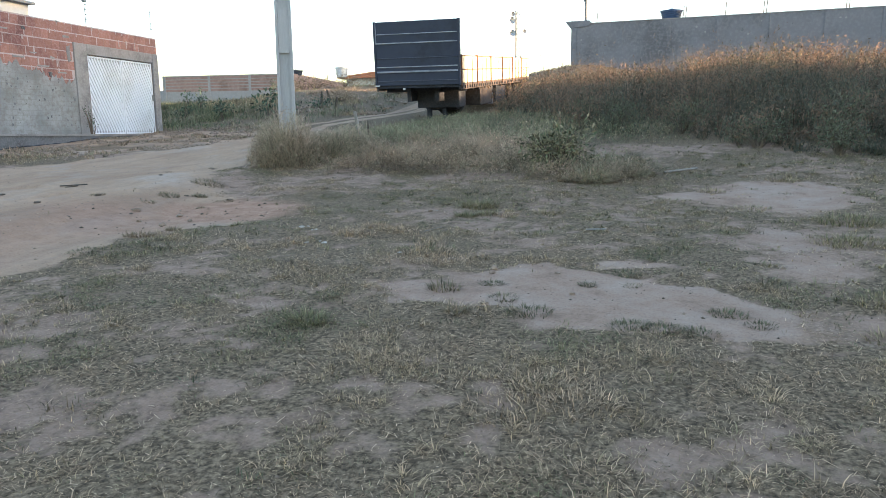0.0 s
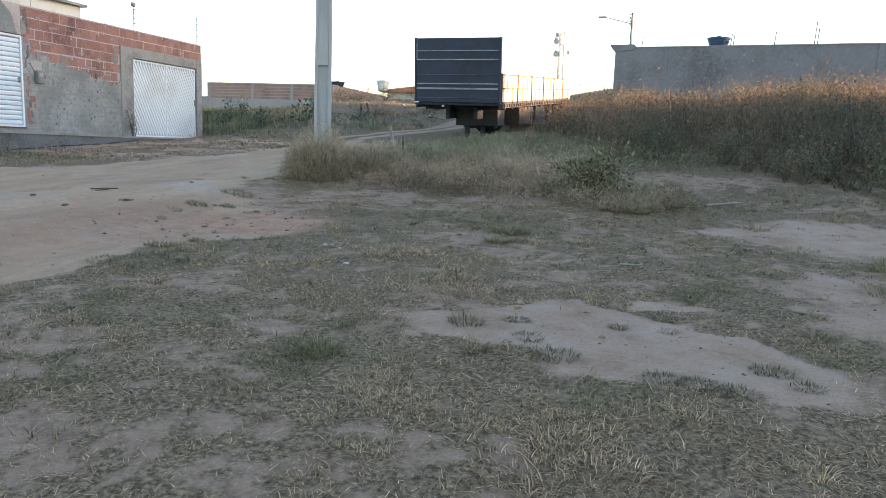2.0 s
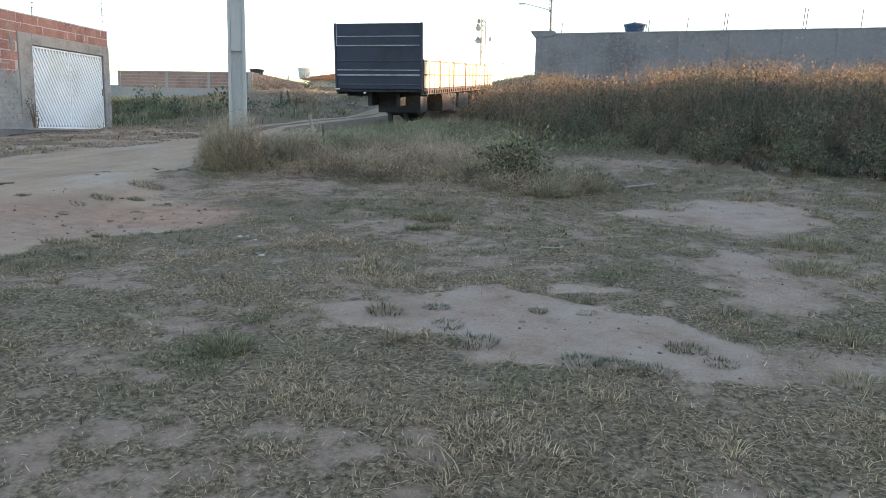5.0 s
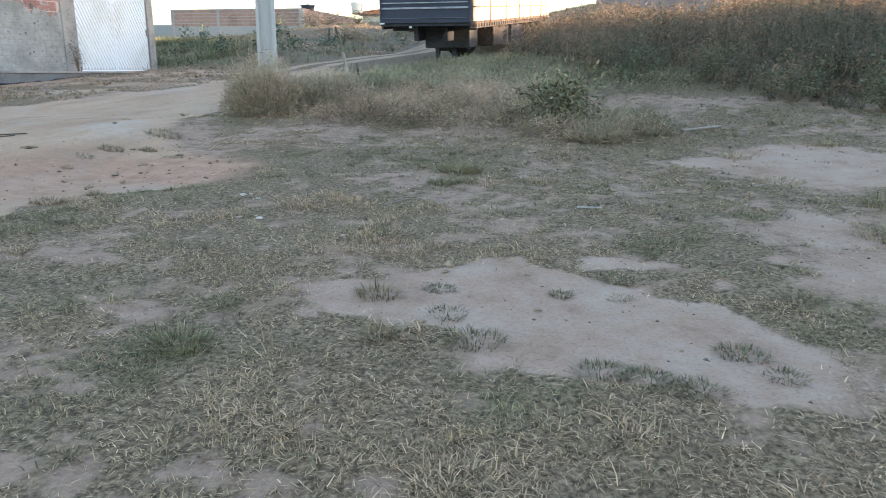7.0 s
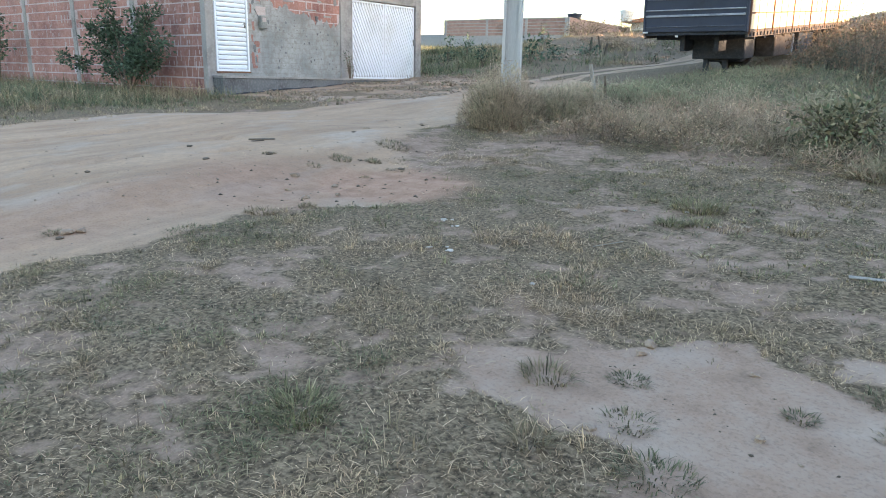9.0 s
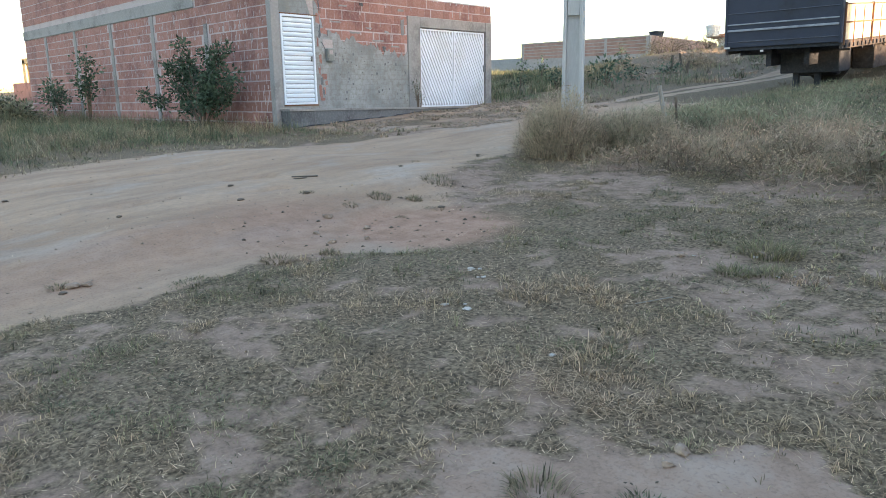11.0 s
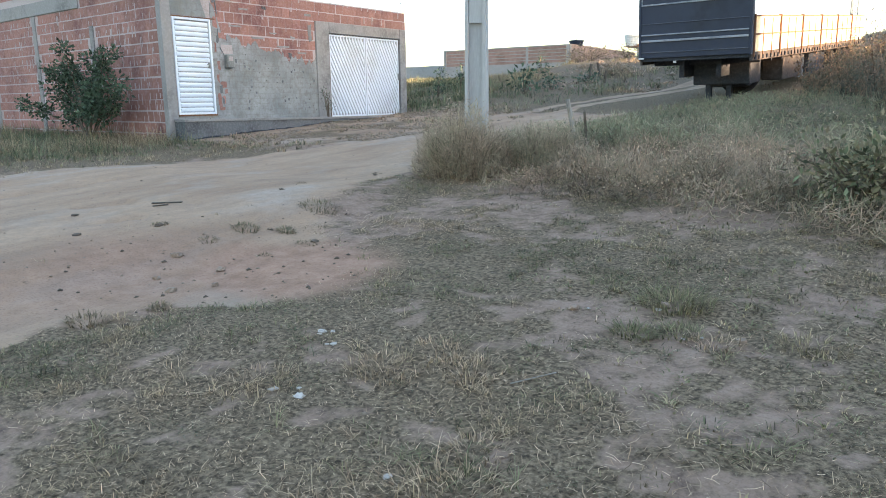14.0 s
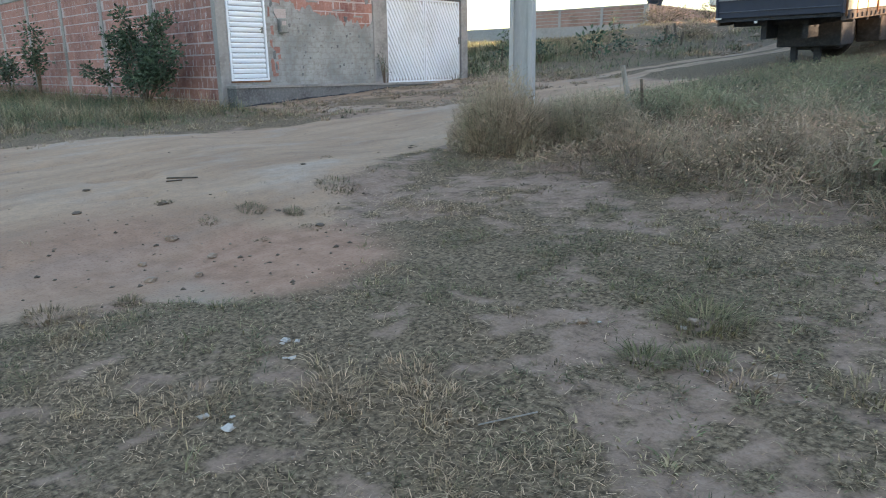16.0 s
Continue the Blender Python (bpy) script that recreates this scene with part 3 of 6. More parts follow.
def build_ground():
    xs = axis([(-3000, -400, 650), (-400, -100, 60), (-100, -40, 10), (-40, -14, 1.0), (-14, -9.6, 0.2), (-9.6, -6, 0.1), (-6, -4.5, 0.07), (-4.5, 2.6, 0.04), (2.6, 8, .1), (8, 14, 0.4), (14, 50, 3), (50, 110, 20), (110, 410, 100), (410, 3010, 650)])
    ys = axis([(-3000, -400, 650), (-400, -60, 85), (-60, -4, 4), (-4, 2, 0.1), (2, 8.6, 0.04), (8.6, 11, 0.07), (11, 24, 0.2), (24, 50, 0.8), (50, 110, 5), (110, 410, 60), (410, 3010, 650)])
    X, Y = np.meshgrid(xs, ys, indexing="ij")
    Z = height(X, Y)
    v = np.stack([X, Y, Z], -1).reshape(-1, 3)
    nx, ny = X.shape
    i = (np.arange(nx - 1)[:, None] * ny + np.arange(ny - 1)[None, :]).ravel()[:, None]
    quads = i + np.array([0, ny, ny + 1, 1])
    me = raw_mesh("ground", v, quads, np.zeros((0, 3), int), M_SOIL)
    x, y = X.ravel(), Y.ravel()
    dark = blob(x + fbm(x, y, 2, 81) * 3 - 1.5, y, -13, 30, 4.5, 3.5, 0.35) * 0.45
    grassy = np.clip(turf(x, y) * 1.1, 0, .95)
    grassy = np.where((y > 13) & (x > -7) | (x < -11.5) & (y < 12.3) | (y > 20.5), np.maximum(grassy, 0.8 * (1 - road_mask(x, y))), grassy)
    grassy = np.where((y > 12.3) & (y < 20.5) & (x < -8), .6 * sm(.42, .62, fbm(x, y, .5, 83)) * (1 - road_mask(x, y)), grassy)
    apron = sm(12.4, 13.2, y) * sm(21, 19.6, y) * sm(-8.5, -9.5, x) * sm(-16, -15, x)
    for key, val in (("road", np.maximum(road_mask(x, y), .6 * apron * (1 - grassy))), ("sand", sand_mask(x, y)), ("red", red_mask(x, y) * 0.95), ("grassy", grassy), ("dark", dark)):
        me.attributes.new(key, "FLOAT", "POINT").data.foreach_set("value", val.astype(np.float32))
    me.polygons.foreach_set("use_smooth", np.ones(len(me.polygons), bool))
    return tagged(new("ground", me), "dry bare ground with a sandy dirt road and patches", "ground", kind="structure")


build_ground()

# ---- the corner house ----
def brick_wall(parent, at, along, out, spans, keep, label, cap=300, length=0.255, course=0.25, joint=0.028, deep=0.03):
    """Hollow bricks proud of a mortar bed. at: the foot; along: unit way of the courses; out: the way the face looks.
    spans: (u0, u1, z0, z1); keep(u, z) says where bricks show. The first cap bricks, nearest along, are parts; the rest one joined part."""
    along, out = Vector(along), Vector(out)
    u0, u1, z0, z1 = spans
    rows = int((z1 - z0) / course + 0.001)
    spots = []
    rnd = random.Random(5)
    for r in range(rows):
        u = u0 + (0 if r % 2 else -length / 2) + rnd.uniform(-.05, .05)
        sag = rnd.uniform(-.008, .008)
        while u < u1:
            gap = rnd.choice((.003, .004, .004, .006, .012, .03))
            a, b = max(u, u0), min(u + length, u1) - gap
            if b - a > 0.06 and keep((a + b) / 2, z0 + r * course):
                spots.append((a, b, z0 + r * course + sag + rnd.uniform(-.005, .005), rnd.uniform(-0.002, 0.003)))
            u += length
    spots.sort(key=lambda s: s[0])
    rot = Matrix((along, out, Vector((0, 0, 1)))).transposed().to_4x4()
    unit = mesh_from("brick", boxed(-.5, .5, -.5, .5, 0, 1, bevel=0.04), M_BRICK)
    rest = bmesh.new()
    for k, (a, b, z, proud) in enumerate(spots):
        m = Matrix.Translation(Vector(at) + along * ((a + b) / 2) + out * (proud - deep / 2 + 0.004) + Vector((0, 0, z))) @ rot @ Matrix.Diagonal((b - a, deep, course - joint, 1))
        if k < cap:
            o = new("brick", unit)
            o.parent = parent
            o.matrix_basis = m
        else:
            box(rest, -.5, .5, -.5, .5, 0, 1, m)
    if len(rest.verts):
        tagged(part("bricks", rest, M_BRICK, parent, label), kind="stuff")
    else:
        rest.free()


FX, Y0, Y1 = -14.62, 12.6, 20.6        # front wall's face, its two ends
TOP = 4.53


def render_edge(y):
    """Where the cement render stops below the bare bricks on the front."""
    steps = ((14.6, 3.42), (15.05, 3.30), (15.5, 3.22), (15.9, 3.14), (16.3, 3.06), (16.7, 2.98), (99, 3.0))
    return next(z for limit, z in steps if y < limit) + 0.05 * math.sin(y * 9.3) + 0.03 * math.sin(y * 23)


def build_house():
    front = thing("wall_front", "rough front wall, bare red hollow brick above grey cement render", "wall", kind="structure")
    # the body of the wall, with its two openings left free
    d0, d1, dz0, dz1 = 12.83, 13.80, 1.68, 3.81
    g0, g1, gz0, gz1 = 17.46, 20.30, 1.5, 3.74
    bm = bmesh.new()
    for y0, y1, z0, z1 in ((Y0, d0, 0.6, TOP), (d0, d1, 0.6, dz0), (d0, d1, dz1, TOP), (d1, g0, 0.6, TOP), (g0, g1, 0.6, gz0), (g0, g1, gz1, TOP), (g1, Y1, 0.6, TOP)):
        box(bm, FX - 0.15, FX, y0, y1, z0, z1)
    part("mortar_bed", bm, M_MORTAR, front)
    # cement render over the lower half
    n = 60
    ys = [d1 + 0.42 + (16.98 - d1 - 0.42) * i / n for i in range(n + 1)]
    top = [(y, render_edge(y) + random.uniform(-.06, .06)) for y in ys]
    part("cement_render", prism([(ys[0], 1.4)] + [(ys[-1], 1.4)] + list(reversed(top)), "x", FX - 0.01, FX + 0.018), M_THINRENDER, front, "grey cement render with a ragged top edge")
    part("render_below_door", boxed(FX - .01, FX + .016, Y0 + 0.02, d1 + .42, 1.4, dz0 - 0.004, bevel=0), M_THINRENDER, front)
    # patched strip between door and render
    part("patched_strip", prism([(d1 + 0.01, dz0), (d1 + .42, dz0), (d1 + .42, 3.35), (d1 + .3, 3.5), (d1 + .12, 4.1), (d1 + .02, 4.2)], "x", FX - .01, FX + .013), M_THINRENDER, front)
    # broken places: bricks laid bare, render smeared over bricks, dark patches for holes
    rp = random.Random(23)

    def ragged(y, z, w, hh):
        edge = [(-1, -1), (-.3, -1), (.4, -1), (1, -1), (1, -.2), (1, .5), (1, 1), (.3, 1), (-.4, 1), (-1, 1), (-1, .3), (-1, -.4)]
        return [(y + w * (a + rp.uniform(-.35, .35)), z + hh * (c + rp.uniform(-.35, .35))) for a, c in edge]
    for y, z, w, hh in ((13.93, 2.0, .055, .15), (14.05, 2.02, .03, .1), (14.06, 2.35, .07, .06), (13.92, 2.5, .03, .09), (13.96, 2.78, .04, .1), (14.08, 3.48, .1, .07), (13.93, 3.75, .05, .12), (13.98, 1.8, .06, .03), (14.12, 2.2, .04, .05), (14.0, 3.95, .05, .06), (13.9, 3.2, .025, .1)):
        part("bare_brick", prism(ragged(y, z, w, hh), "x", FX, FX + .0165), M_BRICK, front, "brick laid bare")
    for y, z, w, hh in ((14.5, 3.72, .22, .03), (15.1, 3.48, .3, .035), (15.9, 3.31, .3, .03), (16.5, 3.18, .28, .03), (14.75, 4.12, .2, .03), (16.8, 3.7, .1, .3), (16.75, 4.15, .2, .05), (15.6, 3.62, .16, .03), (16.2, 3.55, .12, .04), (14.3, 4.3, .14, .04)):
        part("render_smear", prism(ragged(y, z, w * .6, hh * .6), "x", FX, FX + .014), M_THINRENDER, front)
    # dark colour gives the shade of holes; the wall isn't pierced
    for k in range(26):
        y, z, w = rp.uniform(14.3, 16.9), rp.uniform(1.75, 3.0), rp.uniform(.012, .028)
        part("hole_patch", prism(ragged(y, z, w, w * 1.3), "x", FX + .01, FX + .0195), M_DARKCON, front, "small dark patch standing for a shaded hole")
    for y, z, w, hh in ((13.92, 4.3, .03, .1), (13.97, 3.4, .035, .07), (13.98, 2.25, .035, .1), (16.1, 3.1, .05, .06), (15.35, 4.2, .06, .03), (14.02, 1.98, .02, .07)):
        part("hole_patch", prism(ragged(y, z, w, hh), "x", FX + .005, FX + .022), M_DARKCON, front, "small dark patch standing for a shaded hole")
    # corner pillar and smear of render above the door
    part("corner_pillar", boxed(FX - 0.16, FX + 0.03, Y0 - 0.03, d0 - 0.02, 0.7, TOP - 0.01, bevel=0.01), M_CONCRETE, front, "grey concrete corner pillar")
    part("render_above_door", prism([(d0 - 0.02, dz1 + .03), (d1 - 0.1, dz1 + .03), (d1 - .25, 4.3), (d1 - .5, TOP - .01), (d0 - .02, TOP - .01)], "x", FX - .01, FX + .02), M_THINRENDER, front)
    # gate surround
    part("gate_post", boxed(FX - .15, FX + .05, 16.98, g0, 1.35, 4.03, bevel=.012), M_CONCRETE, front, "grey concrete gate post")
    part("gate_post", boxed(FX - .15, FX + .05, g1, Y1 - 0.02, 1.35, 4.03, bevel=.012), M_CONCRETE, front, "grey concrete gate post")
    part("gate_lintel", boxed(FX - .15, FX + .046, g0, g1, gz1, 4.03, bevel=.012), M_CONCRETE, front, "grey concrete lintel")
    brick_wall(front, (FX, 0, 0), (0, 1, 0), (1, 0, 0), (d1 + .02, Y1, TOP - 0.25 * 7, TOP),
               lambda u, z: u < 16.98 or z > 4.0, "red bricks", 300)
    # step slab along the front
    slab = prism([(Y0 + .1, 0.9), (Y1 + .35, 1.2), (Y1 + .35, 1.46), (17.0, 1.49), (Y0 + .1, 1.53)], "x", FX + .002, FX + 0.42)
    pav = part("pavement", slab, M_DARKCON, None, "")
    part("ledge", prism([(Y0 + .08, 1.534), (17.0, 1.494), (Y1 + .36, 1.464), (Y1 + .36, 1.505), (17.0, 1.54), (Y0 + .08, 1.585)], "x", FX + .02, FX + .45), M_CONCRETE, pav, "lighter top ledge")
    rq = random.Random(31)
    # dark tube drawn in place of the shadow under the slab's edge
    bm = bmesh.new()
    line = [(FX + .43, y, gz(FX + .45, y) + .015 + rq.uniform(-.012, .02)) for y in np.arange(Y0 + .3, 18.2, .18)]
    for a, b in zip(line, line[1:]):
        tube(bm, a, b, .018, .018, 6)
    part("undercut_shadow", bm, M_CHASSIS, pav, "dark wavy tube standing for the shaded gap at the slab's foot")
    tagged(bpy.data.objects["pavement"], "dark worn concrete slab along the house front", "pavement", kind="structure")

    # pedestrian door of pressed white slats
    door = thing("door_1", "closed white steel door with pressed horizontal slats", "door", kind="structure")
    bm = bmesh.new()
    for y0, y1, z0, z1 in ((d0, d0 + .05, dz0, dz1), (d1 - .05, d1, dz0, dz1), (d0 + .05, d1 - .05, dz0, dz0 + .05), (d0 + .05, d1 - .05, dz1 - .05, dz1)):
        box(bm, FX - .03, FX + .035, y0, y1, z0, z1, bevel=.004)
    part("door_frame", bm, M_WHITE, door)
    part("door_panel", boxed(FX - .035, FX - .015, d0 + .05, d1 - .05, dz0 + .05, dz1 - .05), M_GATEBACK, door)
    h = (dz1 - dz0 - .12) / 18
    slat = mesh_from("slat", prism([(-.015, 0), (.012, .012), (.018, h * .35), (.018, h * .6), (-.015, h * .86)], "y", d0 + .07, d1 - .07), M_WHITE)
    for i in range(18):
        o = new("slat", slat)
        o.parent = door
        o.location = (FX, 0, dz0 + .06 + i * h)
    bm = boxed(FX, FX + .05, d1 - .12, d1 - .085, 2.72, 2.84, bevel=.004)
    tube(bm, (FX + .055, d1 - .10, 2.80), (FX + .055, d1 - .18, 2.80), .009, .009)
    part("handle", bm, M_METERGREY, door, "dark lever handle")
    part("rusty_sill", boxed(FX - .02, FX + .045, d0 - .01, d1 + .02, dz0 - .035, dz0 - .002), M_RUST, door, "rusty stained sill")
    part("rusty_lintel_strip", boxed(FX - .02, FX + .03, d0, d1 + .12, dz1 + .002, dz1 + .028), M_RUST, door)

    # double gate with diagonal ribs
    gate = thing("door_2", "closed white steel double gate with diagonal pressed ribs", "gate", kind="structure")
    mid = (g0 + g1) / 2
    for a, b in ((g0 + .02, mid - .012), (mid + .012, g1 - .02)):
        leaf = part("gate_leaf", boxed(FX - .06, FX - .042, a, b, gz0 + .03, gz1 - .02), M_GATEBACK, gate)
        for y0, y1, z0, z1 in ((a, a + .045, gz0 + .03, gz1 - .02), (b - .045, b, gz0 + .03, gz1 - .02), (a + .045, b - .045, gz0 + .03, gz0 + .075), (a + .045, b - .045, gz1 - .065, gz1 - .02)):
            part("rail", boxed(FX - .035, FX - .002, y0, y1, z0, z1, bevel=.004), M_WHITE, leaf)
        # ribs fall from upper left to lower right, cut to the leaf
        y0, y1, z0, z1 = a + .05, b - .05, gz0 + .08, gz1 - .07
        slope, step, w = 1.9, 0.215, 0.145
        c = z0
        while c < z1 + slope * (y1 - y0):
            # line z = c - slope * (y - y0)
            ya, yb = max(y0, y0 + (c - z1) / slope), min(y1, y0 + (c - z0) / slope)
            if yb - ya > .06:
                za, zb = c - slope * (ya - y0), c - slope * (yb - y0)
                part("rib", prism([(ya, za - w / 2), (yb, zb - w / 2), (yb, zb + w / 2), (ya, za + w / 2)], "x", FX - .041, FX - .012), M_WHITE, leaf)
            c += step
    part("lock", boxed(FX - .01, FX + .03, g1 - .07, g1 - .03, 2.55, 2.75, bevel=.004), M_METERGREY, gate, "small dark lock")

    # electric meter
    meter = thing("meter_box", "grey plastic electric meter box on the wall", "meter box")
    part("case", boxed(FX + .016, FX + .14, 14.12, 14.31, 2.74, 3.04, bevel=.012), M_METERGREY, meter)
    part("window", boxed(FX + .14, FX + .146, 14.16, 14.27, 2.90, 3.0), M_MORTAR, meter, "pale meter window")
    part("pale_patch", boxed(FX + .013, FX + .021, 14.05, 14.36, 3.07, 3.27), M_MORTAR, meter, "pale fresh plaster patch")
    pipe = thing("conduit", "dark conduit let into the patched wall", "pipe")
    for a, c, r in (((13.95, 4.45), (13.99, 3.95), .014), ((13.99, 3.62), (13.96, 3.3), .012), ((14.02, 3.2), (14.13, 3.02), .012)):
        part("pipe_run", tubed((FX + .016, *a), (FX + .016, *c), r, r), M_DARKCON, pipe)
    # electric fence posts on the wall's top
    for y, h in ((14.2, .62), (17.66, .66), (20.5, .9)):
        post = thing("fence_post", "thin galvanised electric fence post with insulators on the wall top", "fence post", (FX - .08, y, TOP), group="fence posts on the wall")
        part("rod", tubed((0, 0, 0), (0, 0, h), .012, .012, 6), M_GALV, post)
        for k in range(4):
            part("insulator", tubed((.0, 0, h * (.3 + .2 * k)), (.06, 0, h * (.3 + .2 * k)), .018, .014, 6), M_METERGREY, post)
        if y < 20:
            part("cap", boxed(-.05, .05, -.06, .06, h, h + .12, bevel=.02), M_METERGREY, post)

    # the long side
    side = thing("wall_side", "long bare red hollow brick wall with slim concrete piers", "wall", kind="structure")
    XE = -32.6
    bm = boxed(XE, FX - .16, Y0, Y0 + .15, 0.6, TOP)
    box(bm, XE, -18.3, Y0 + .002, Y0 + .15, TOP, 5.95)
    part("mortar_bed", bm, M_MORTAR, side)
    xs = (-17.75, -20.9, -23.95, -27.1, -30.1)
    for i, x in enumerate(xs):
        part("pier", boxed(x - .09, x + .09, Y0 - .03, Y0 + .02, 0.7 if i else 2.3, 4.26 if i else 3.8, bevel=.008), M_CONCRETE, side, "slim grey concrete pier")
    part("ring_beam", boxed(XE, -18.3, Y0 - .035, Y0 + .02, 4.26, 4.60, bevel=.01), M_CONCRETE, side, "grey concrete ring beam")
    solid = lambda u, z: not (any(abs(-u - x) < .16 and z < (4.26 if j else 3.75) and (j or z > 2.2) for j, x in enumerate(xs)) or (-u < -18.3 and 4.05 < z < 4.6))
    brick_wall(side, (0, Y0, 0), (-1, 0, 0), (0, -1, 0), (-FX + .17, -XE, 0.78, 6.03), lambda u, z: solid(u, z) and (z < TOP - .24 or -u < -18.3), "red bricks", 300)
    # mortar squeezed out and run down over the bricks
    bm = bmesh.new()
    rnd = random.Random(11)
    for i in range(520):
        x, z = FX - .3 - rnd.random() ** 1.3 * 15.5, .9 + rnd.randrange(14) * .25 - rnd.uniform(0, .02)
        hh = rnd.choice((.05, .08, .12, .2, .22))
        if x < -18.4 or z < 4.2:
            box(bm, x, x + rnd.uniform(.012, .03), Y0 - .009, Y0 + .002, z - hh, z + .02)
    tagged(part("mortar_smears", bm, M_MORTAR, side, "pale mortar runs"), kind="stuff")
    bm = bmesh.new()
    for i in range(60):
        y, z = rnd.uniform(14.3, 20.4), TOP - rnd.randrange(6) * .25
        if z > render_edge(y) + .1 and (y < 16.9 or z > 4.1):
            box(bm, FX - .002, FX + .011, y, y + rnd.uniform(.015, .05), z - rnd.choice((.06, .1, .2)), z + .01)
    tagged(part("mortar_smears", bm, M_MORTAR, front, "pale mortar runs"), kind="stuff")
    # rest of the house behind
    for nm, args, mat in (("wall_back", (XE, XE + .15, Y0 + .15, Y1, .6, 5.95), M_MORTAR), ("wall_end", (XE + .15, FX - .15, Y1 - .15, Y1, .6, TOP), M_MORTAR)):
        tagged(part(nm, boxed(*args), mat), "bare brick wall of the house", "wall", kind="structure")
    och = thing("wall_ochre", "plastered upper wall coloured ochre as if sunlit, with a dark opening", "wall", kind="structure")
    bm = boxed(-32.3, -31.9, 13.6, 16, 4.6, 6.75)
    box(bm, -31.9, -29.6, 13.6, 13.75, 6.35, 6.75)
    box(bm, -29.6, -29.3, 13.6, 16, 4.6, 6.75)
    part("upper_frame", bm, M_OCHRE, och)
    upper = part("wall_upper", boxed(-29, -18.2, 13.6, 19.3, 4.4, 5.55), M_PLASTER)
    tagged(upper, "pale plastered upper wall behind the front", "wall", kind="structure")
    tagged(part("roof", boxed(-29.2, -18.0, 13.4, 19.4, 5.55, 5.63), M_CONCRETE), "thin grey concrete roof slab", "roof", kind="structure")


build_house()

# ---- utility pole ----
def build_pole():
    x, y = -5.56, 11.7
    z = gz(x, y)
    pole = thing("utility_pole", "pale grey concrete utility pole of double-T section", "utility pole", (x, y, z - .3), 24)
    H = 9.3
    bm = bmesh.new()
    for z0, z1 in ((0, H),):
        def ring(zz):
            k = 1 - 0.36 * zz / H
            W, D, t, web = .15 * k, .105 * k, .05 * k, .035
            return [(-W, -D), (-W + t, -D), (-W + t, -web), (W - t, -web), (W - t, -D), (W, -D), (W, D), (W - t, D), (W - t, web), (-W + t, web), (-W + t, D), (-W, D)], zz
        rings = []
        for k in range(13):
            pts, zz = ring(H * k / 12)
            rings.append([bm.verts.new((a, b, zz)) for a, b in pts])
        for p, q in zip(rings, rings[1:]):
            for i in range(12):
                j = (i + 1) % 12
                bm.faces.new((p[i], p[j], q[j], q[i]))
        bm.faces.new(list(reversed(rings[0])))
        bm.faces.new(rings[-1])
    part("shaft", bm, M_POLE, pole)
    bm = boxed(-.098, .098, -.096, .096, 0, 1.0)
    part("solid_foot", bm, M_POLE, pole)
    for zz, hh in ((2.12, .75), (3.9, .2), (5.2, .2), (6.5, .2), (7.8, .2)):
        part("stiffener", boxed(-.085, .085, -.082, .082, zz, zz + hh), M_POLE, pole)


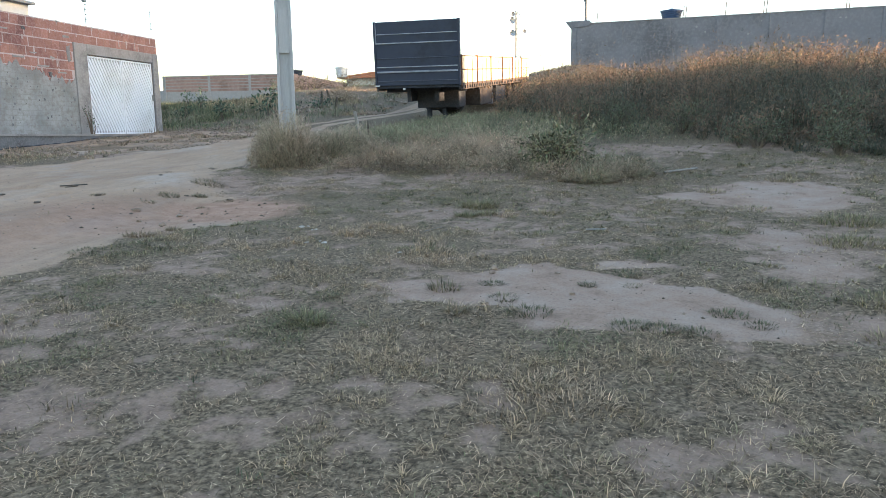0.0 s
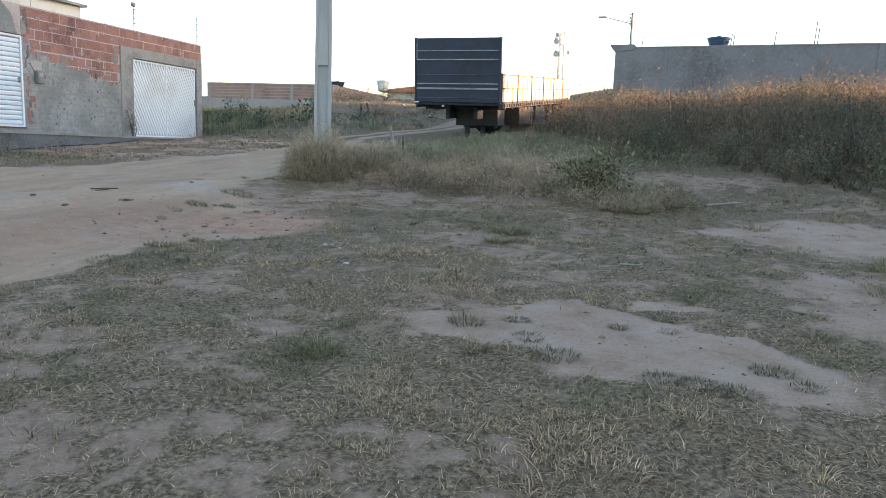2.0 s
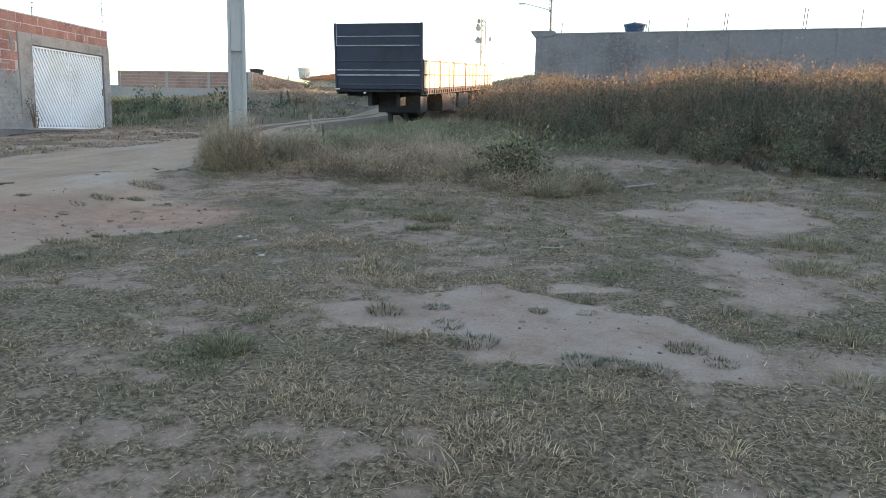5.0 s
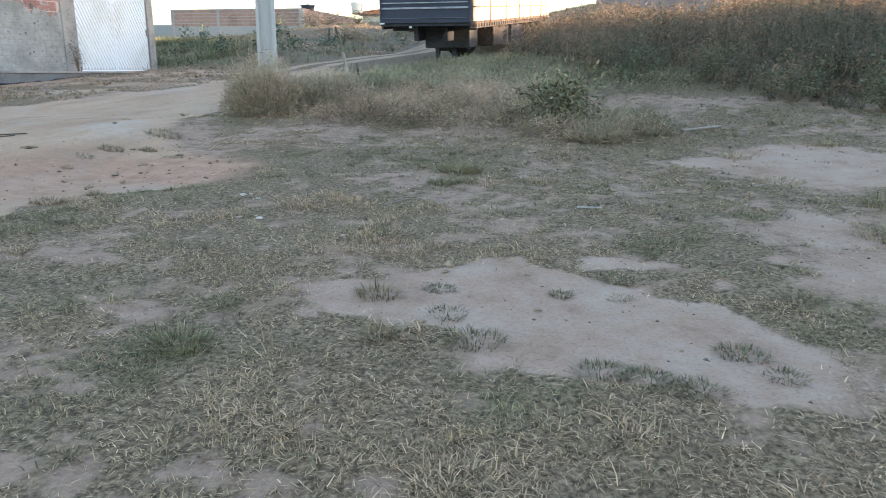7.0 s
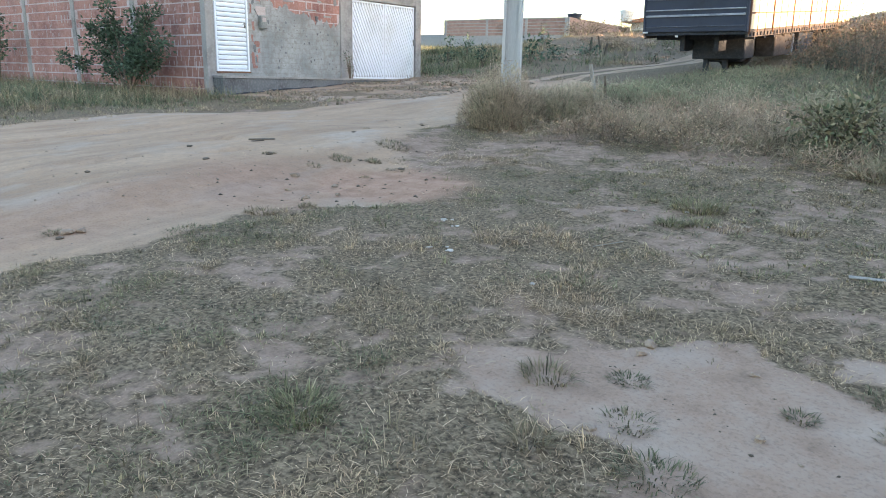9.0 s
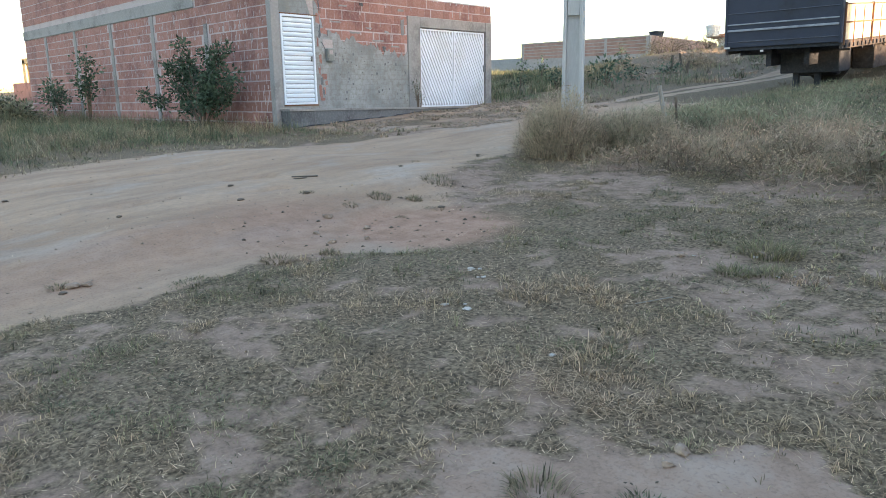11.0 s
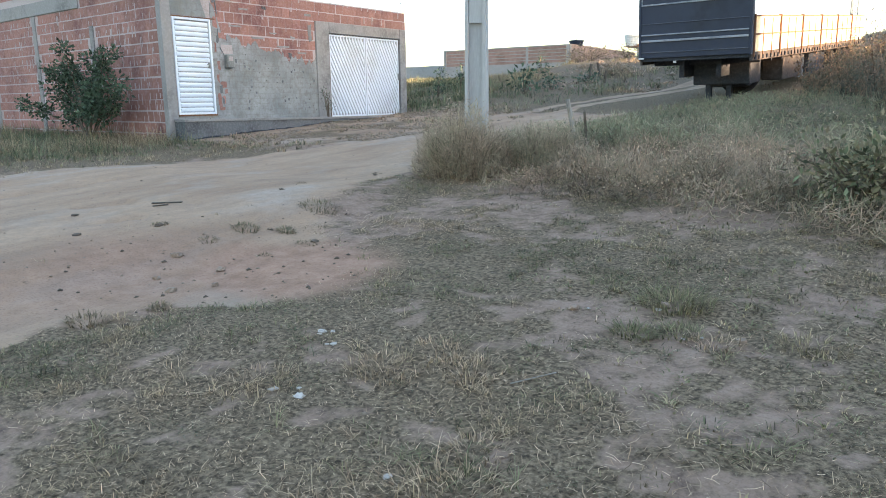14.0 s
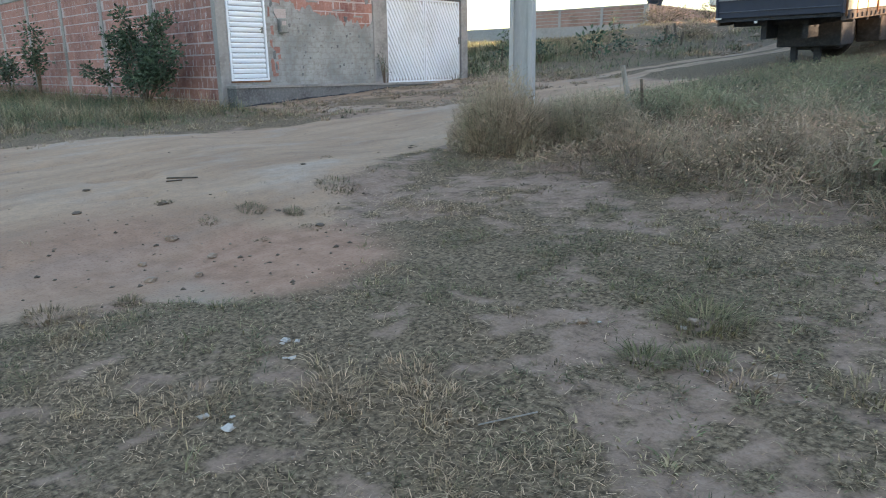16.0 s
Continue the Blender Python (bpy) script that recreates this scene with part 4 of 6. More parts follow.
# ---- the dropside trailer ----
def build_trailer():
    at = (-5.89, 20.75, 2.88)
    tr = thing("semi_trailer", "parked dropside semi-trailer with dark headboard and faded cream boards", "trailer")
    tr.matrix_basis = pose(*at, 4.6, 0, -1.2)
    W, L = 1.315, 12.3
    head = part("headboard", boxed(-W, W, 0, .06, 0, 1.83, bevel=.01), M_NAVY, tr, "dark blue sheet steel headboard")
    for z, hh, pale, d in ((.12, .025, 0, .02), (.37, .05, 1, .035), (.52, .03, 1, .03), (.78, .02, 0, .02), (1.20, .035, 1, .03), (1.46, .025, 1, .025)):
        part("rib", boxed(-W + .06, W - .07, -d, 0, z, z + hh, bevel=.006), M_RIB if pale else M_DIMRIB, head, "worn pale rib" if pale else "dull blue-grey rib")
    for x in (-W, W - .05):
        part("edge_post", boxed(x - .004, x + .054, -.03, .09, -.02, 1.84, bevel=.008), M_NAVY, tr)
    part("pale_edge_strip", boxed(-W + .052, -W + .075, -.012, 0, 1.2, 1.8), M_RIB, tr)
    part("corner_plate", boxed(-W, -W + .14, -.035, -.03, -.02, .02), M_PLASTER, tr, "small white corner plate")
    part("bed", boxed(-W + .02, W - .02, .06, L, -.08, .0), M_CHASSIS, tr, "worn steel and timber bed")
    part("sill_beam", boxed(W - .06, W, .06, L, -.16, 0.02, bevel=.01), M_DUSTY, tr)
    part("sill_beam", boxed(-W, -W + .06, .06, L, -.16, 0.02, bevel=.01), M_DUSTY, tr)
    n = 6
    seg = (L - .1) / n
    for sx in (1, -1):
        for i in range(n):
            y0 = .1 + i * seg
            for k, (z0, z1) in enumerate(((.03, .40), (.42, .79))):
                part("side_board", boxed(*sorted((sx * (W - .045), sx * W)), y0 + .06, y0 + seg - .04, z0, z1, bevel=.006), M_BOARD, tr)
            part("side_post", boxed(*sorted((sx * (W - .05), sx * (W + .035))), y0 - .01, y0 + .035, -.08, .84, bevel=.006), M_RUST, tr)
            for f in (.34, .67):
                part("strap_hinge", boxed(*sorted((sx * W, sx * (W + .02))), y0 + seg * f - .009, y0 + seg * f + .009, -.05, .76), M_RUST, tr)
        part("board_rail", boxed(*sorted((sx * (W + .002), sx * (W + .025))), .1, L, .39, .43), M_RUST, tr)
        part("top_rail", boxed(*sorted((sx * (W - .03), sx * (W + .015))), .1, L, .79, .82), M_RUST, tr)
        for i in range(40):
            if sx > 0:
                part("rope_hook", boxed(W, W + .03, .2 + i * .3, .24 + i * .3, -.13, -.04), M_CHASSIS, tr)
    part("tailgate", boxed(-W, W, L - .05, L, .02, .8, bevel=.01), M_BOARD, tr)
    for x in (-.5, .38):
        part("chassis_beam", boxed(x, x + .12, .5, L - .2, -.5, -.08), M_CHASSIS, tr)
    for y in np.arange(.8, L, .9):
        part("cross_member", boxed(-W + .05, W - .05, y, y + .08, -.22, -.08), M_CHASSIS, tr)
    part("tool_box", boxed(-.38, .98, 1.1, 1.9, -.72, -.1, bevel=.02), M_CHASSIS, tr, "dusty black tool box")
    part("side_locker", boxed(.72, 1.24, 2.9, 4.7, -.75, -.18, bevel=.02), M_DUSTY, tr, "dusty brown side locker")
    part("mud_flap", boxed(1.05, 1.25, 4.8, 4.82, -.8, -.2), M_RIB, tr, "pale grey mud flap")
    part("rear_locker", boxed(.6, 1.2, 5.6, 7.4, -.8, -.2, bevel=.02), M_CHASSIS, tr, "dusty black rear locker")
    part("under_tank", boxed(-.4, .66, 2.0, 2.8, -.85, -.12, bevel=.05), M_CHASSIS, tr)
    for x in (-.12, .38):
        leg = part("landing_leg", boxed(x, x + .13, 1.25, 1.38, -1.15, -.1, bevel=.008), M_CHASSIS, tr, "dusty landing leg")
        part("foot", boxed(x - .06, x + .19, 1.18, 1.46, -1.2, -1.13), M_CHASSIS, leg)
    part("leg_brace", boxed(-.12, .51, 1.29, 1.34, -.78, -.72), M_CHASSIS, tr)
    tyre_p = [(.30, -.14), (.44, -.15), (.50, -.11), (.52, 0), (.50, .11), (.44, .15), (.30, .14)]
    rim_p = [(.10, -.05), (.28, -.13), (.31, -.13), (.31, .13), (.28, .13), (.10, .05)]
    tme, rme = mesh_from("tyre", lathe(tyre_p, 28), M_TYRE), mesh_from("rim", lathe(rim_p, 20), M_METERGREY)
    for y in (8.6, 9.85, 11.1):
        for x in (-1.05, 1.05):
            w = new("wheel")
            w.parent = tr
            w.matrix_basis = pose(x, y, -.72, 0, 90, 0)
            for nm, me in (("tyre", tme), ("rim", rme)):
                o = new(nm, me)
                o.parent = w
        part("axle", tubed((-1.0, y, -.72), (1.0, y, -.72), .06, .06), M_CHASSIS, tr)
    part("spare_wheel", lathe(tyre_p, 28), M_TYRE, tr).matrix_basis = pose(.3, 2.5, -.55, 90, 0, 0)
    part("marker_lamp", boxed(-.45, -.38, -.02, .0, -.13, -.08), M_PLASTER, tr, "small pale marker lamp")


# ---- stakes, stones and litter ----
def stick(name, label, category, x, y, h, tilt, turn, mat, r=.035, group=""):
    s = thing(name, label, category, (x, y, gz(x, y) - .05), turn, group)
    bm = bmesh.new()
    tube(bm, (0, 0, 0), (math.sin(radians(tilt)) * h, 0, math.cos(radians(tilt)) * h), r, r * .8, 7)
    for v in bm.verts:
        v.co += Vector((random.uniform(-.004, .004), random.uniform(-.004, .004), 0))
    part("stake", bm, mat, s)
    return s


def lump(name, label, category, x, y, size, mat, seed, flat=.6, group=""):
    bm = bmesh.new()
    bmesh.ops.create_icosphere(bm, subdivisions=2, radius=1)
    for v in bm.verts:
        k = 1 + .7 * (noise.noise(v.co * 1.9 + Vector((seed * 3.1, 0, 0)))) + .3 * noise.noise(v.co * 4 + Vector((seed, 9, 0)))
        v.co = Vector((v.co.x * size * k, v.co.y * size * .8 * k, v.co.z * size * flat * k))
    ob = part(name, bm, mat)
    ob.location = (x, y, gz(x, y) + size * flat * .45)
    ob.rotation_euler = (0, 0, seed * 1.7)
    return tagged(ob, label, category, group)


def build_small():
    stick("fence_stake", "pale weathered leaning wooden stake beside a dark one", "stake", -4.44, 12.5, .8, -12, 20, M_WOOD, .036, "stakes by the track")
    stick("fence_stake", "dark weathered wooden stake beside a pale one", "stake", -4.33, 12.54, .62, -5, 20, M_STEM, .022, "stakes by the track")
    for x, y, h, t in ((-13.0, 29.6, .6, 3), (-12.7, 29.9, .65, -12), (-11.9, 28.6, .5, 9)):
        stick("fence_stake", "dark wooden stake on the far slope", "stake", x, y, h, t, 0, M_DARKWOOD, .05, "stakes on the far slope")


build_pole()
build_trailer()
build_small()


# ---- water tanks and far buildings ----
def water_tank(x, y, z, r, h, mat, label):
    k = thing("water_tank", label, "water tank", (x, y, z), group="roof water tanks")
    part("tub", lathe([(r * .78, 0), (r * .8, .02), (r * .96, h * .86), (r * 1.03, h * .88), (r * 1.03, h)], 28), mat, k)
    part("lid", lathe([(r * 1.06, h), (r * 1.06, h * 1.05), (r * .6, h * 1.14), (r * .2, h * 1.18), (r * .18, h * 1.28), (.02, h * 1.3)], 28), mat, k)
    for i in range(3):
        part("hoop", lathe([(r * (.83 + .05 * i), h * (.25 + .2 * i)), (r * (.87 + .05 * i), h * (.27 + .2 * i)), (r * (.84 + .05 * i), h * (.29 + .2 * i))], 28), mat, k)
    return k


def build_far():
    # long grey wall of the property on the hill
    nb = thing("wall_neighbour", "long bare grey block wall on the hill", "wall", kind="structure")
    nb.matrix_basis = pose(-3.72, 48, 0, 0, 0, -5.5)
    part("wall_face", boxed(0, 44, 0, .2, 3.5, 8.1), M_GREYWALL, nb)
    part("coping", boxed(-.02, 44, -.03, .22, 8.1, 8.15), M_CONCRETE, nb)
    for i in range(14):
        part("pier", boxed(2.9 * i + .05, 2.9 * i + .35, -.04, 0, 3.5, 8.1), M_GREYWALL, nb)
    part("gable_return", boxed(0, .2, .2, 14, 3.5, 8.1), M_GREYWALL, nb)
    part("cornice", prism([(-.35, 8.3), (-.3, 8.18), (.05, 7.75), (.05, 7.9), (1.1, 7.95), (1.3, 8.15), (1.15, 8.3)], "y", -.06, .5), M_GREYWALL, nb, "small overhanging corner cornice")
    for x, h in ((1.0, .5), (6.2, .55), (6.35, .6), (8.6, .6), (10.7, .95), (10.85, .75), (15.0, .9), (15.15, .85), (18, .8)):
        part("rebar", tubed((x + .6, .1, 8.1), (x + .65, .1, 8.1 + h * 1.35), .024, .022, 5), M_RUST, nb)
    rm = random.Random(5)
    for i in range(22):
        x, z, q = rm.uniform(.6, 16), rm.uniform(5.9, 7.7), rm.uniform(.04, .1)
        k = rm.random() < .6
        part("mortar_dab", prism([(x + q * rm.uniform(.6, 1) * math.cos(a), z + q * rm.uniform(.6, 1.1) * math.sin(a)) for a in (0, 1, 2, 3, 4, 5.2)], "y", -.012, .01), M_CONCRETE if k else M_DARKCON, nb, "pale mortar dab" if k else "dark hole")
    water_tank(2.45, 49.2, 8.2, .66, .6, M_BLUE, "blue round plastic water tank above the grey wall")
    lamp = thing("street_lamp", "thin dark street lamp post with a long bare arm", "street lamp", (-2.95, 50, 5))
    part("post", tubed((0, 0, 0), (0, 0, 5.6), .09, .07), M_DARKCON, lamp)
    part("arm", tubed((0, 0, 4.9), (-1.7, 0, 5.35), .03, .025, 6), M_GALV, lamp)
    part("lamp_head", boxed(-2.2, -1.65, -.1, .1, 5.32, 5.42, bevel=.02), M_GALV, lamp)
    for k in range(4):
        part("insulator", boxed(-.16, -.09, -.04, .04, 4.8 + .22 * k, 4.9 + .22 * k), M_METERGREY, lamp)
    # lattice mast
    mast = thing("radio_mast", "far lattice radio mast with dishes", "radio mast", (-9.1, 60, 5.2))
    H = 5.8
    for a in range(3):
        c, s = .28 * math.cos(a * 2.094), .28 * math.sin(a * 2.094)
        part("mast_leg", tubed((c, s, 0), (c * .8, s * .8, H), .05, .045, 5), M_METERGREY, mast)
        bm = bmesh.new()
        c2, s2 = .28 * math.cos(a * 2.094 + 2.094), .28 * math.sin(a * 2.094 + 2.094)
        for k in range(14):
            tube(bm, (c, s, H * k / 14), (c2, s2, H * (k + 1) / 14), .028, .028, 4)
        part("lacing", bm, M_METERGREY, mast)
    for x, z, r in ((-.5, 4.0, .3), (-.55, 5.0, .32), (.5, 4.1, .18), (-.45, 5.5, .2)):
        d = part("dish", lathe([(.05, 0), (r, .18), (r, .22), (.05, .06)], 16), M_GALV, mast, "pale grey dish")
        d.matrix_basis = pose(x, -.1, z, 80, 0, 30)
    # brick house on the hill
    fh = thing("brick_house", "far unfinished brick house with a pale rendered base", "house", (-20.5, 41.8, 0), 4)
    part("wall", boxed(-8.9, 0, 0, .2, 2.0, 4.05), M_DULL, fh, "pale rendered lower wall")
    part("wall", boxed(-8.9, 0, .02, .2, 4.05, 5.05), M_DULL, fh, "pale mortar bed of the upper wall")
    part("wall", boxed(-.2, 0, .2, 11, 2.0, 5.1), M_HAZED, fh, "bare brick end wall")
    part("wall", boxed(-8.9, -8.7, .2, 11, 2.0, 5.0), M_BRICK, fh)
    part("coping", boxed(-8.9, 0, -.01, .21, 5.05, 5.09), M_CONCRETE, fh)
    for x in (-8.75, -5.6, -2.8, -.15):
        part("pier", boxed(x - .08, x + .08, -.03, .012, 2.0, 5.08), M_DULL, fh)
    part("roof", boxed(-8.7, -.2, .2, 11, 4.7, 4.8), M_CONCRETE, fh)
    for i in range(5):
        part("course", boxed(-8.86, -.1, .0, .02, 4.08 + i * .195, 4.235 + i * .195), M_HAZED, fh, "course of bricks greyed as by haze")
    low = part("wall_low", boxed(-42, -29.5, 43, 43.2, 2.5, 4.3), M_DULL)
    tagged(low, "low pale rendered wall beyond the field", "wall", kind="structure")
    water_tank(-20.85, 43.2, 5.05, .45, .3, M_NAVY, "small dark blue water tank on the brick house")
    # tiled house further back
    th = thing("tiled_house", "far low white house with a red clay tile roof", "house", (-20.6, 56, 0), 0)
    part("wall", boxed(-2, 9, 0, 8, 3, 5.75), M_PLASTER, th)
    roof = prism([(-2.6, 5.7), (9.6, 5.7), (9.6, 5.8), (5.5, 6.5), (0.5, 6.15), (-2.6, 5.8)], "y", -.6, 8.5)
    part("roof", roof, M_TILE, th, "red clay tile roof")
    for i in range(24):
        part("tile_row", boxed(-2.5 + i * .5, -2.35 + i * .5, -.62, -.5, 5.68, 5.83), M_TILE, th)
    water_tank(-22.6, 55.0, 5.75, .52, .72, M_PLASTER, "pale grey round water tank on a roof")
    # ochre house beyond the left field
    oh = thing("ochre_house", "far unfinished ochre house catching the low sun", "house", (-74, 24.5, 0), 0)
    part("wall", boxed(-4, 3, 0, 6, 1.0, 3.6), M_BRICK, oh)
    bm = boxed(-.5, .3, 0, .3, 3.6, 5.6)
    box(bm, 2.6, 3, 0, .3, 3.6, 5.6)
    box(bm, -.5, 3, 0, 6, 5.3, 5.75)
    box(bm, -.5, -.3, .3, 6, 3.6, 5.3)
    part("upper_frame", bm, M_OCHRE, oh)
    # added blocks, out of the walk's view, that keep the low sun off the lot
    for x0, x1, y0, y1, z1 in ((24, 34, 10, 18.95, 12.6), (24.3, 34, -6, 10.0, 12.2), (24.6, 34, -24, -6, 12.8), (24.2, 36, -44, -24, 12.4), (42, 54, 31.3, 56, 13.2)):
        hs = thing("sun_blocker", "unseen three-storey rendered block added to hold off the low sun", "house")
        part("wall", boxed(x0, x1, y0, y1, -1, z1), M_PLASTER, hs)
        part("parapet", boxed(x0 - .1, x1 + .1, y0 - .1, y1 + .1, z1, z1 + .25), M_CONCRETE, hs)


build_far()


# ---- shrubs ----
def shrub(name, label, x, y, stems, spread, tall, leaf, n, seed, tone=(0.3, 1.0), flat=.6, puff=.16, narrow=.5, material=None, tips=()):
    r = np.random.default_rng(seed)
    s = thing(name, label, "shrub", (x, y, gz(x, y)))
    a, b, w = [], [], []
    for k in range(stems):
        ang = r.uniform(0, 2 * np.pi)
        rad = spread * np.sqrt(r.uniform(.02, 1))
        h = tall * r.uniform(.5, 1) * (1 - .3 * (rad / spread) ** 2)
        tip = np.array([rad * np.cos(ang), rad * np.sin(ang) * flat, h])
        if k < len(tips):
            tip = np.array([tips[k][0], r.normal(0, .15), tips[k][1]])
        mid = tip * np.array([.4, .4, .55]) + r.normal(0, .04, 3) * tall * .4
        bm = tubed((0, 0, -.05), tuple(mid), .008 + .008 * tall, .006 + .005 * tall, 6)
        tube(bm, tuple(mid), tuple(tip), .006 + .004 * tall, .004, 5)
        part("stem", bm, M_STEM, s)
        a.append(mid)
        b.append(tip)
        for q in range(3):
            f = r.uniform(.2, 1)
            side = mid * (1 - f) + tip * f
            a.append(side)
            b.append(side + r.normal(0, .3, 3) * np.array([spread * .5, spread * .5, tall * .25]))
    m, t = np.array(a), np.array(b)
    i = r.integers(0, len(m), n)
    f = r.beta(2.2, 1.2, n)[:, None]
    off = r.normal(0, puff, (n, 3))
    c = m[i] * (1 - f) + t[i] * f + off
    c[:, 2] = np.maximum(c[:, 2], .05 + np.abs(off[:, 2]) * .6)
    o = off * 4 / puff * .3 + r.normal(0, .6, (n, 3)) + np.array([0, 0, .1])
    me = leaves_mesh("foliage", c, o, r.uniform(.6, 1.2, n) * leaf, np.clip(r.uniform(*tone, n), 0, 1), material or M_LEAF, narrow)
    fo = new("foliage", me)
    fo.parent = s
    return s


shrub("shrub", "dark green leafy shrub against the brick side wall", -16.9, 11.85, 15, 1.4, 1.25, .105, 5600, 3, flat=.3, puff=.085,
      tips=((-.62, 2.1), (-.75, 1.9), (1.19, 2.1), (1.0, 1.8), (-1.7, 1.75), (-2.4, 1.35), (-2.75, .9), (1.75, 1.4), (.5, 1.35), (-1.2, 1.5)))
shrub("shrub", "tall thin weedy shrub by the brick wall", -24.6, 11.9, 7, .35, 2.4, .13, 620, 4, puff=.12)
shrub("shrub", "tall thin weedy shrub by the brick wall", -26.8, 11.7, 8, .5, 1.8, .13, 620, 5, puff=.14)
shrub("shrub", "dull green low shrub among the dry grass", -0.75, 10.2, 22, .55, .78, .075, 1500, 6, (.3, 1), puff=.1, narrow=.4, material=M_VERGE)
shrub("shrub", "thin wiry plant growing beside the gate post", FX + .3, 17.1, 7, .22, 1.15, .05, 160, 8, puff=.06)
shrub("shrub", "broad-leaved weed standing on the far field", -13.3, 25.3, 6, .5, .85, .18, 120, 9, puff=.12)
for k, (x, y, h) in enumerate(((-15.8, 23.6, 1.1), (-14.6, 24.2, .9), (-17.4, 27, 1.2), (-12.9, 26.5, .6), (-12.4, 28.3, .45), (-16, 31, .9))):
    shrub("field_weed", "tall green weed on the field beyond the house", x, y, 5, .35, h, .11, 150, 30 + k, (.2, .9), puff=.09)
for k, (x, y, sp, h) in enumerate(((-27.5, 10.2, 1.3, .8), (-29.5, 9.3, 1.6, .9), (-32.5, 9.2, 2.0, 1.0), (-36, 9.0, 2.2, 1.2), (-34.5, 11, 1.8, 1.2), (-39, 12.5, 2.4, 1.5), (-42, 10, 2.4, 1.4))):
    shrub("roadside_bush", "dull green bush at the edge of the rough field", x, y, 16, sp, h * .8, .13, 2600, 50 + k, (.0, .9), puff=.22, material=M_BUSH)

for k, (x, y, sp, h) in enumerate(((3.3, 11.9, .5, .6), (4.4, 11.6, .7, .7), (5.6, 11.3, .7, .75), (2.3, 12.7, .5, .6), (1.2, 14.3, .5, .7), (6.8, 12, .8, .9), (0.1, 14.8, .4, .6), (3.6, 13.2, .6, .9), (7.8, 11, .8, .8), (-.6, 15.6, .4, .7))):
    shrub("bank_weed", "dull green leafy weed at the foot of the bank", x, y, 12, sp, h, .06, 1100, 80 + k, (.0, .9), puff=.11, narrow=.35, material=M_BUSH)


for k, (x, y, sp, h) in enumerate(((-16.2, 36.0, 1.3, .75), (-15.0, 37.2, 1.2, .7), (-17.3, 37.0, 1.2, .8), (-13.4, 38.5, 1.4, .6), (-12.4, 30.3, .7, .4), (-10.6, 33, .8, .4))):
    shrub("dry_bush", "dry brown bush on the far slope", x, y, 14, sp, h, .1, 900, 120 + k, (.0, .7), puff=.16, narrow=.3, material=M_TALL)


# ---- grasses ----
def scatter(n, x0, x1, y0, y1, chance):
    x, y = rng.uniform(x0, x1, n), rng.uniform(y0, y1, n)
    keep = rng.uniform(0, 1, n) < chance(x, y)
    return x[keep], y[keep]


def tufted(n, per, bounds, chance, radius, tall, wide, lean, tone, material, name, droop=.55, tone_var=.18, arch=False):
    """A mesh of tufts: blades that spread outward from scattered roots."""
    x, y = scatter(n, *bounds, chance)
    k = len(x)
    count = rng.poisson(per, k)
    i = np.repeat(np.arange(k), count)
    m = len(i)
    way = rng.uniform(0, 2 * np.pi, m)
    rr = np.abs(rng.normal(0, 1, m)) * radius
    bx, by = x[i] + np.cos(way) * rr, y[i] + np.sin(way) * rr
    base = np.stack([bx, by, height(bx, by) - .008], 1)
    size = tall(x, y) * rng.uniform(.5, 1.35, k)
    h = size[i] * rng.uniform(.45, 1.15, m)
    root = np.clip(tone(x, y) + rng.normal(0, .22, k), 0, 1)
    tn = np.clip(root[i] + rng.normal(0, tone_var, m), 0, 1)
    return blades(name, base, h, wide * rng.uniform(.6, 1.4, m), np.abs(rng.normal(lean, lean * .5, m)), tn, material, droop, way + rng.normal(0, .5, m), arch, np.clip(rng.normal(.5, .2, k), 0, 1)[i] + .35 * (fbm(x, y, .5, 121)[i] - .5))


def near(x, y):
    return np.interp(y, [2, 4, 7, 10, 13], [1, 1, .8, .6, .45])


def sprout(x, y):
    """Where the short grass stands higher."""
    return sm(.42, .68, fbm(x, y, .4, 71))


stuff("short_grass", tufted(125000, 7, (-6.2, 4.4, 1.8, 12.5), lambda x, y: turf(x, y) * near(x, y) * (.4 + .7 * sprout(x, y)), .035, lambda x, y: .018 + .024 * sprout(x, y), .0036, 1.2, green, M_GRASS, "short_grass", droop=.8, tone_var=.2),
      "short dry trampled grass with dull green patches", "grass")


def clumps(x, y):
    c = 0 * x
    for cx, cy, rx, ry, k in ((0, 3.05, .5, .35, 1), (-.7, 3.25, .3, .2, .7), (-1.35, 3.74, .3, .18, .9), (-1.2, 5.45, .5, .3, .8), (-3.2, 6.15, .6, .3, .45), (-2.9, 7.7, .8, .4, .4), (.47, 3.5, .14, .1, .9), (-1.95, 6.2, .5, .3, .9), (-2.4, 5.6, .5, .3, .4)):
        c = np.maximum(c, k * blob(x, y, cx, cy, rx, ry, .6))
    return c * (1 - sand_mask(x, y)) * (1 - road_mask(x, y))


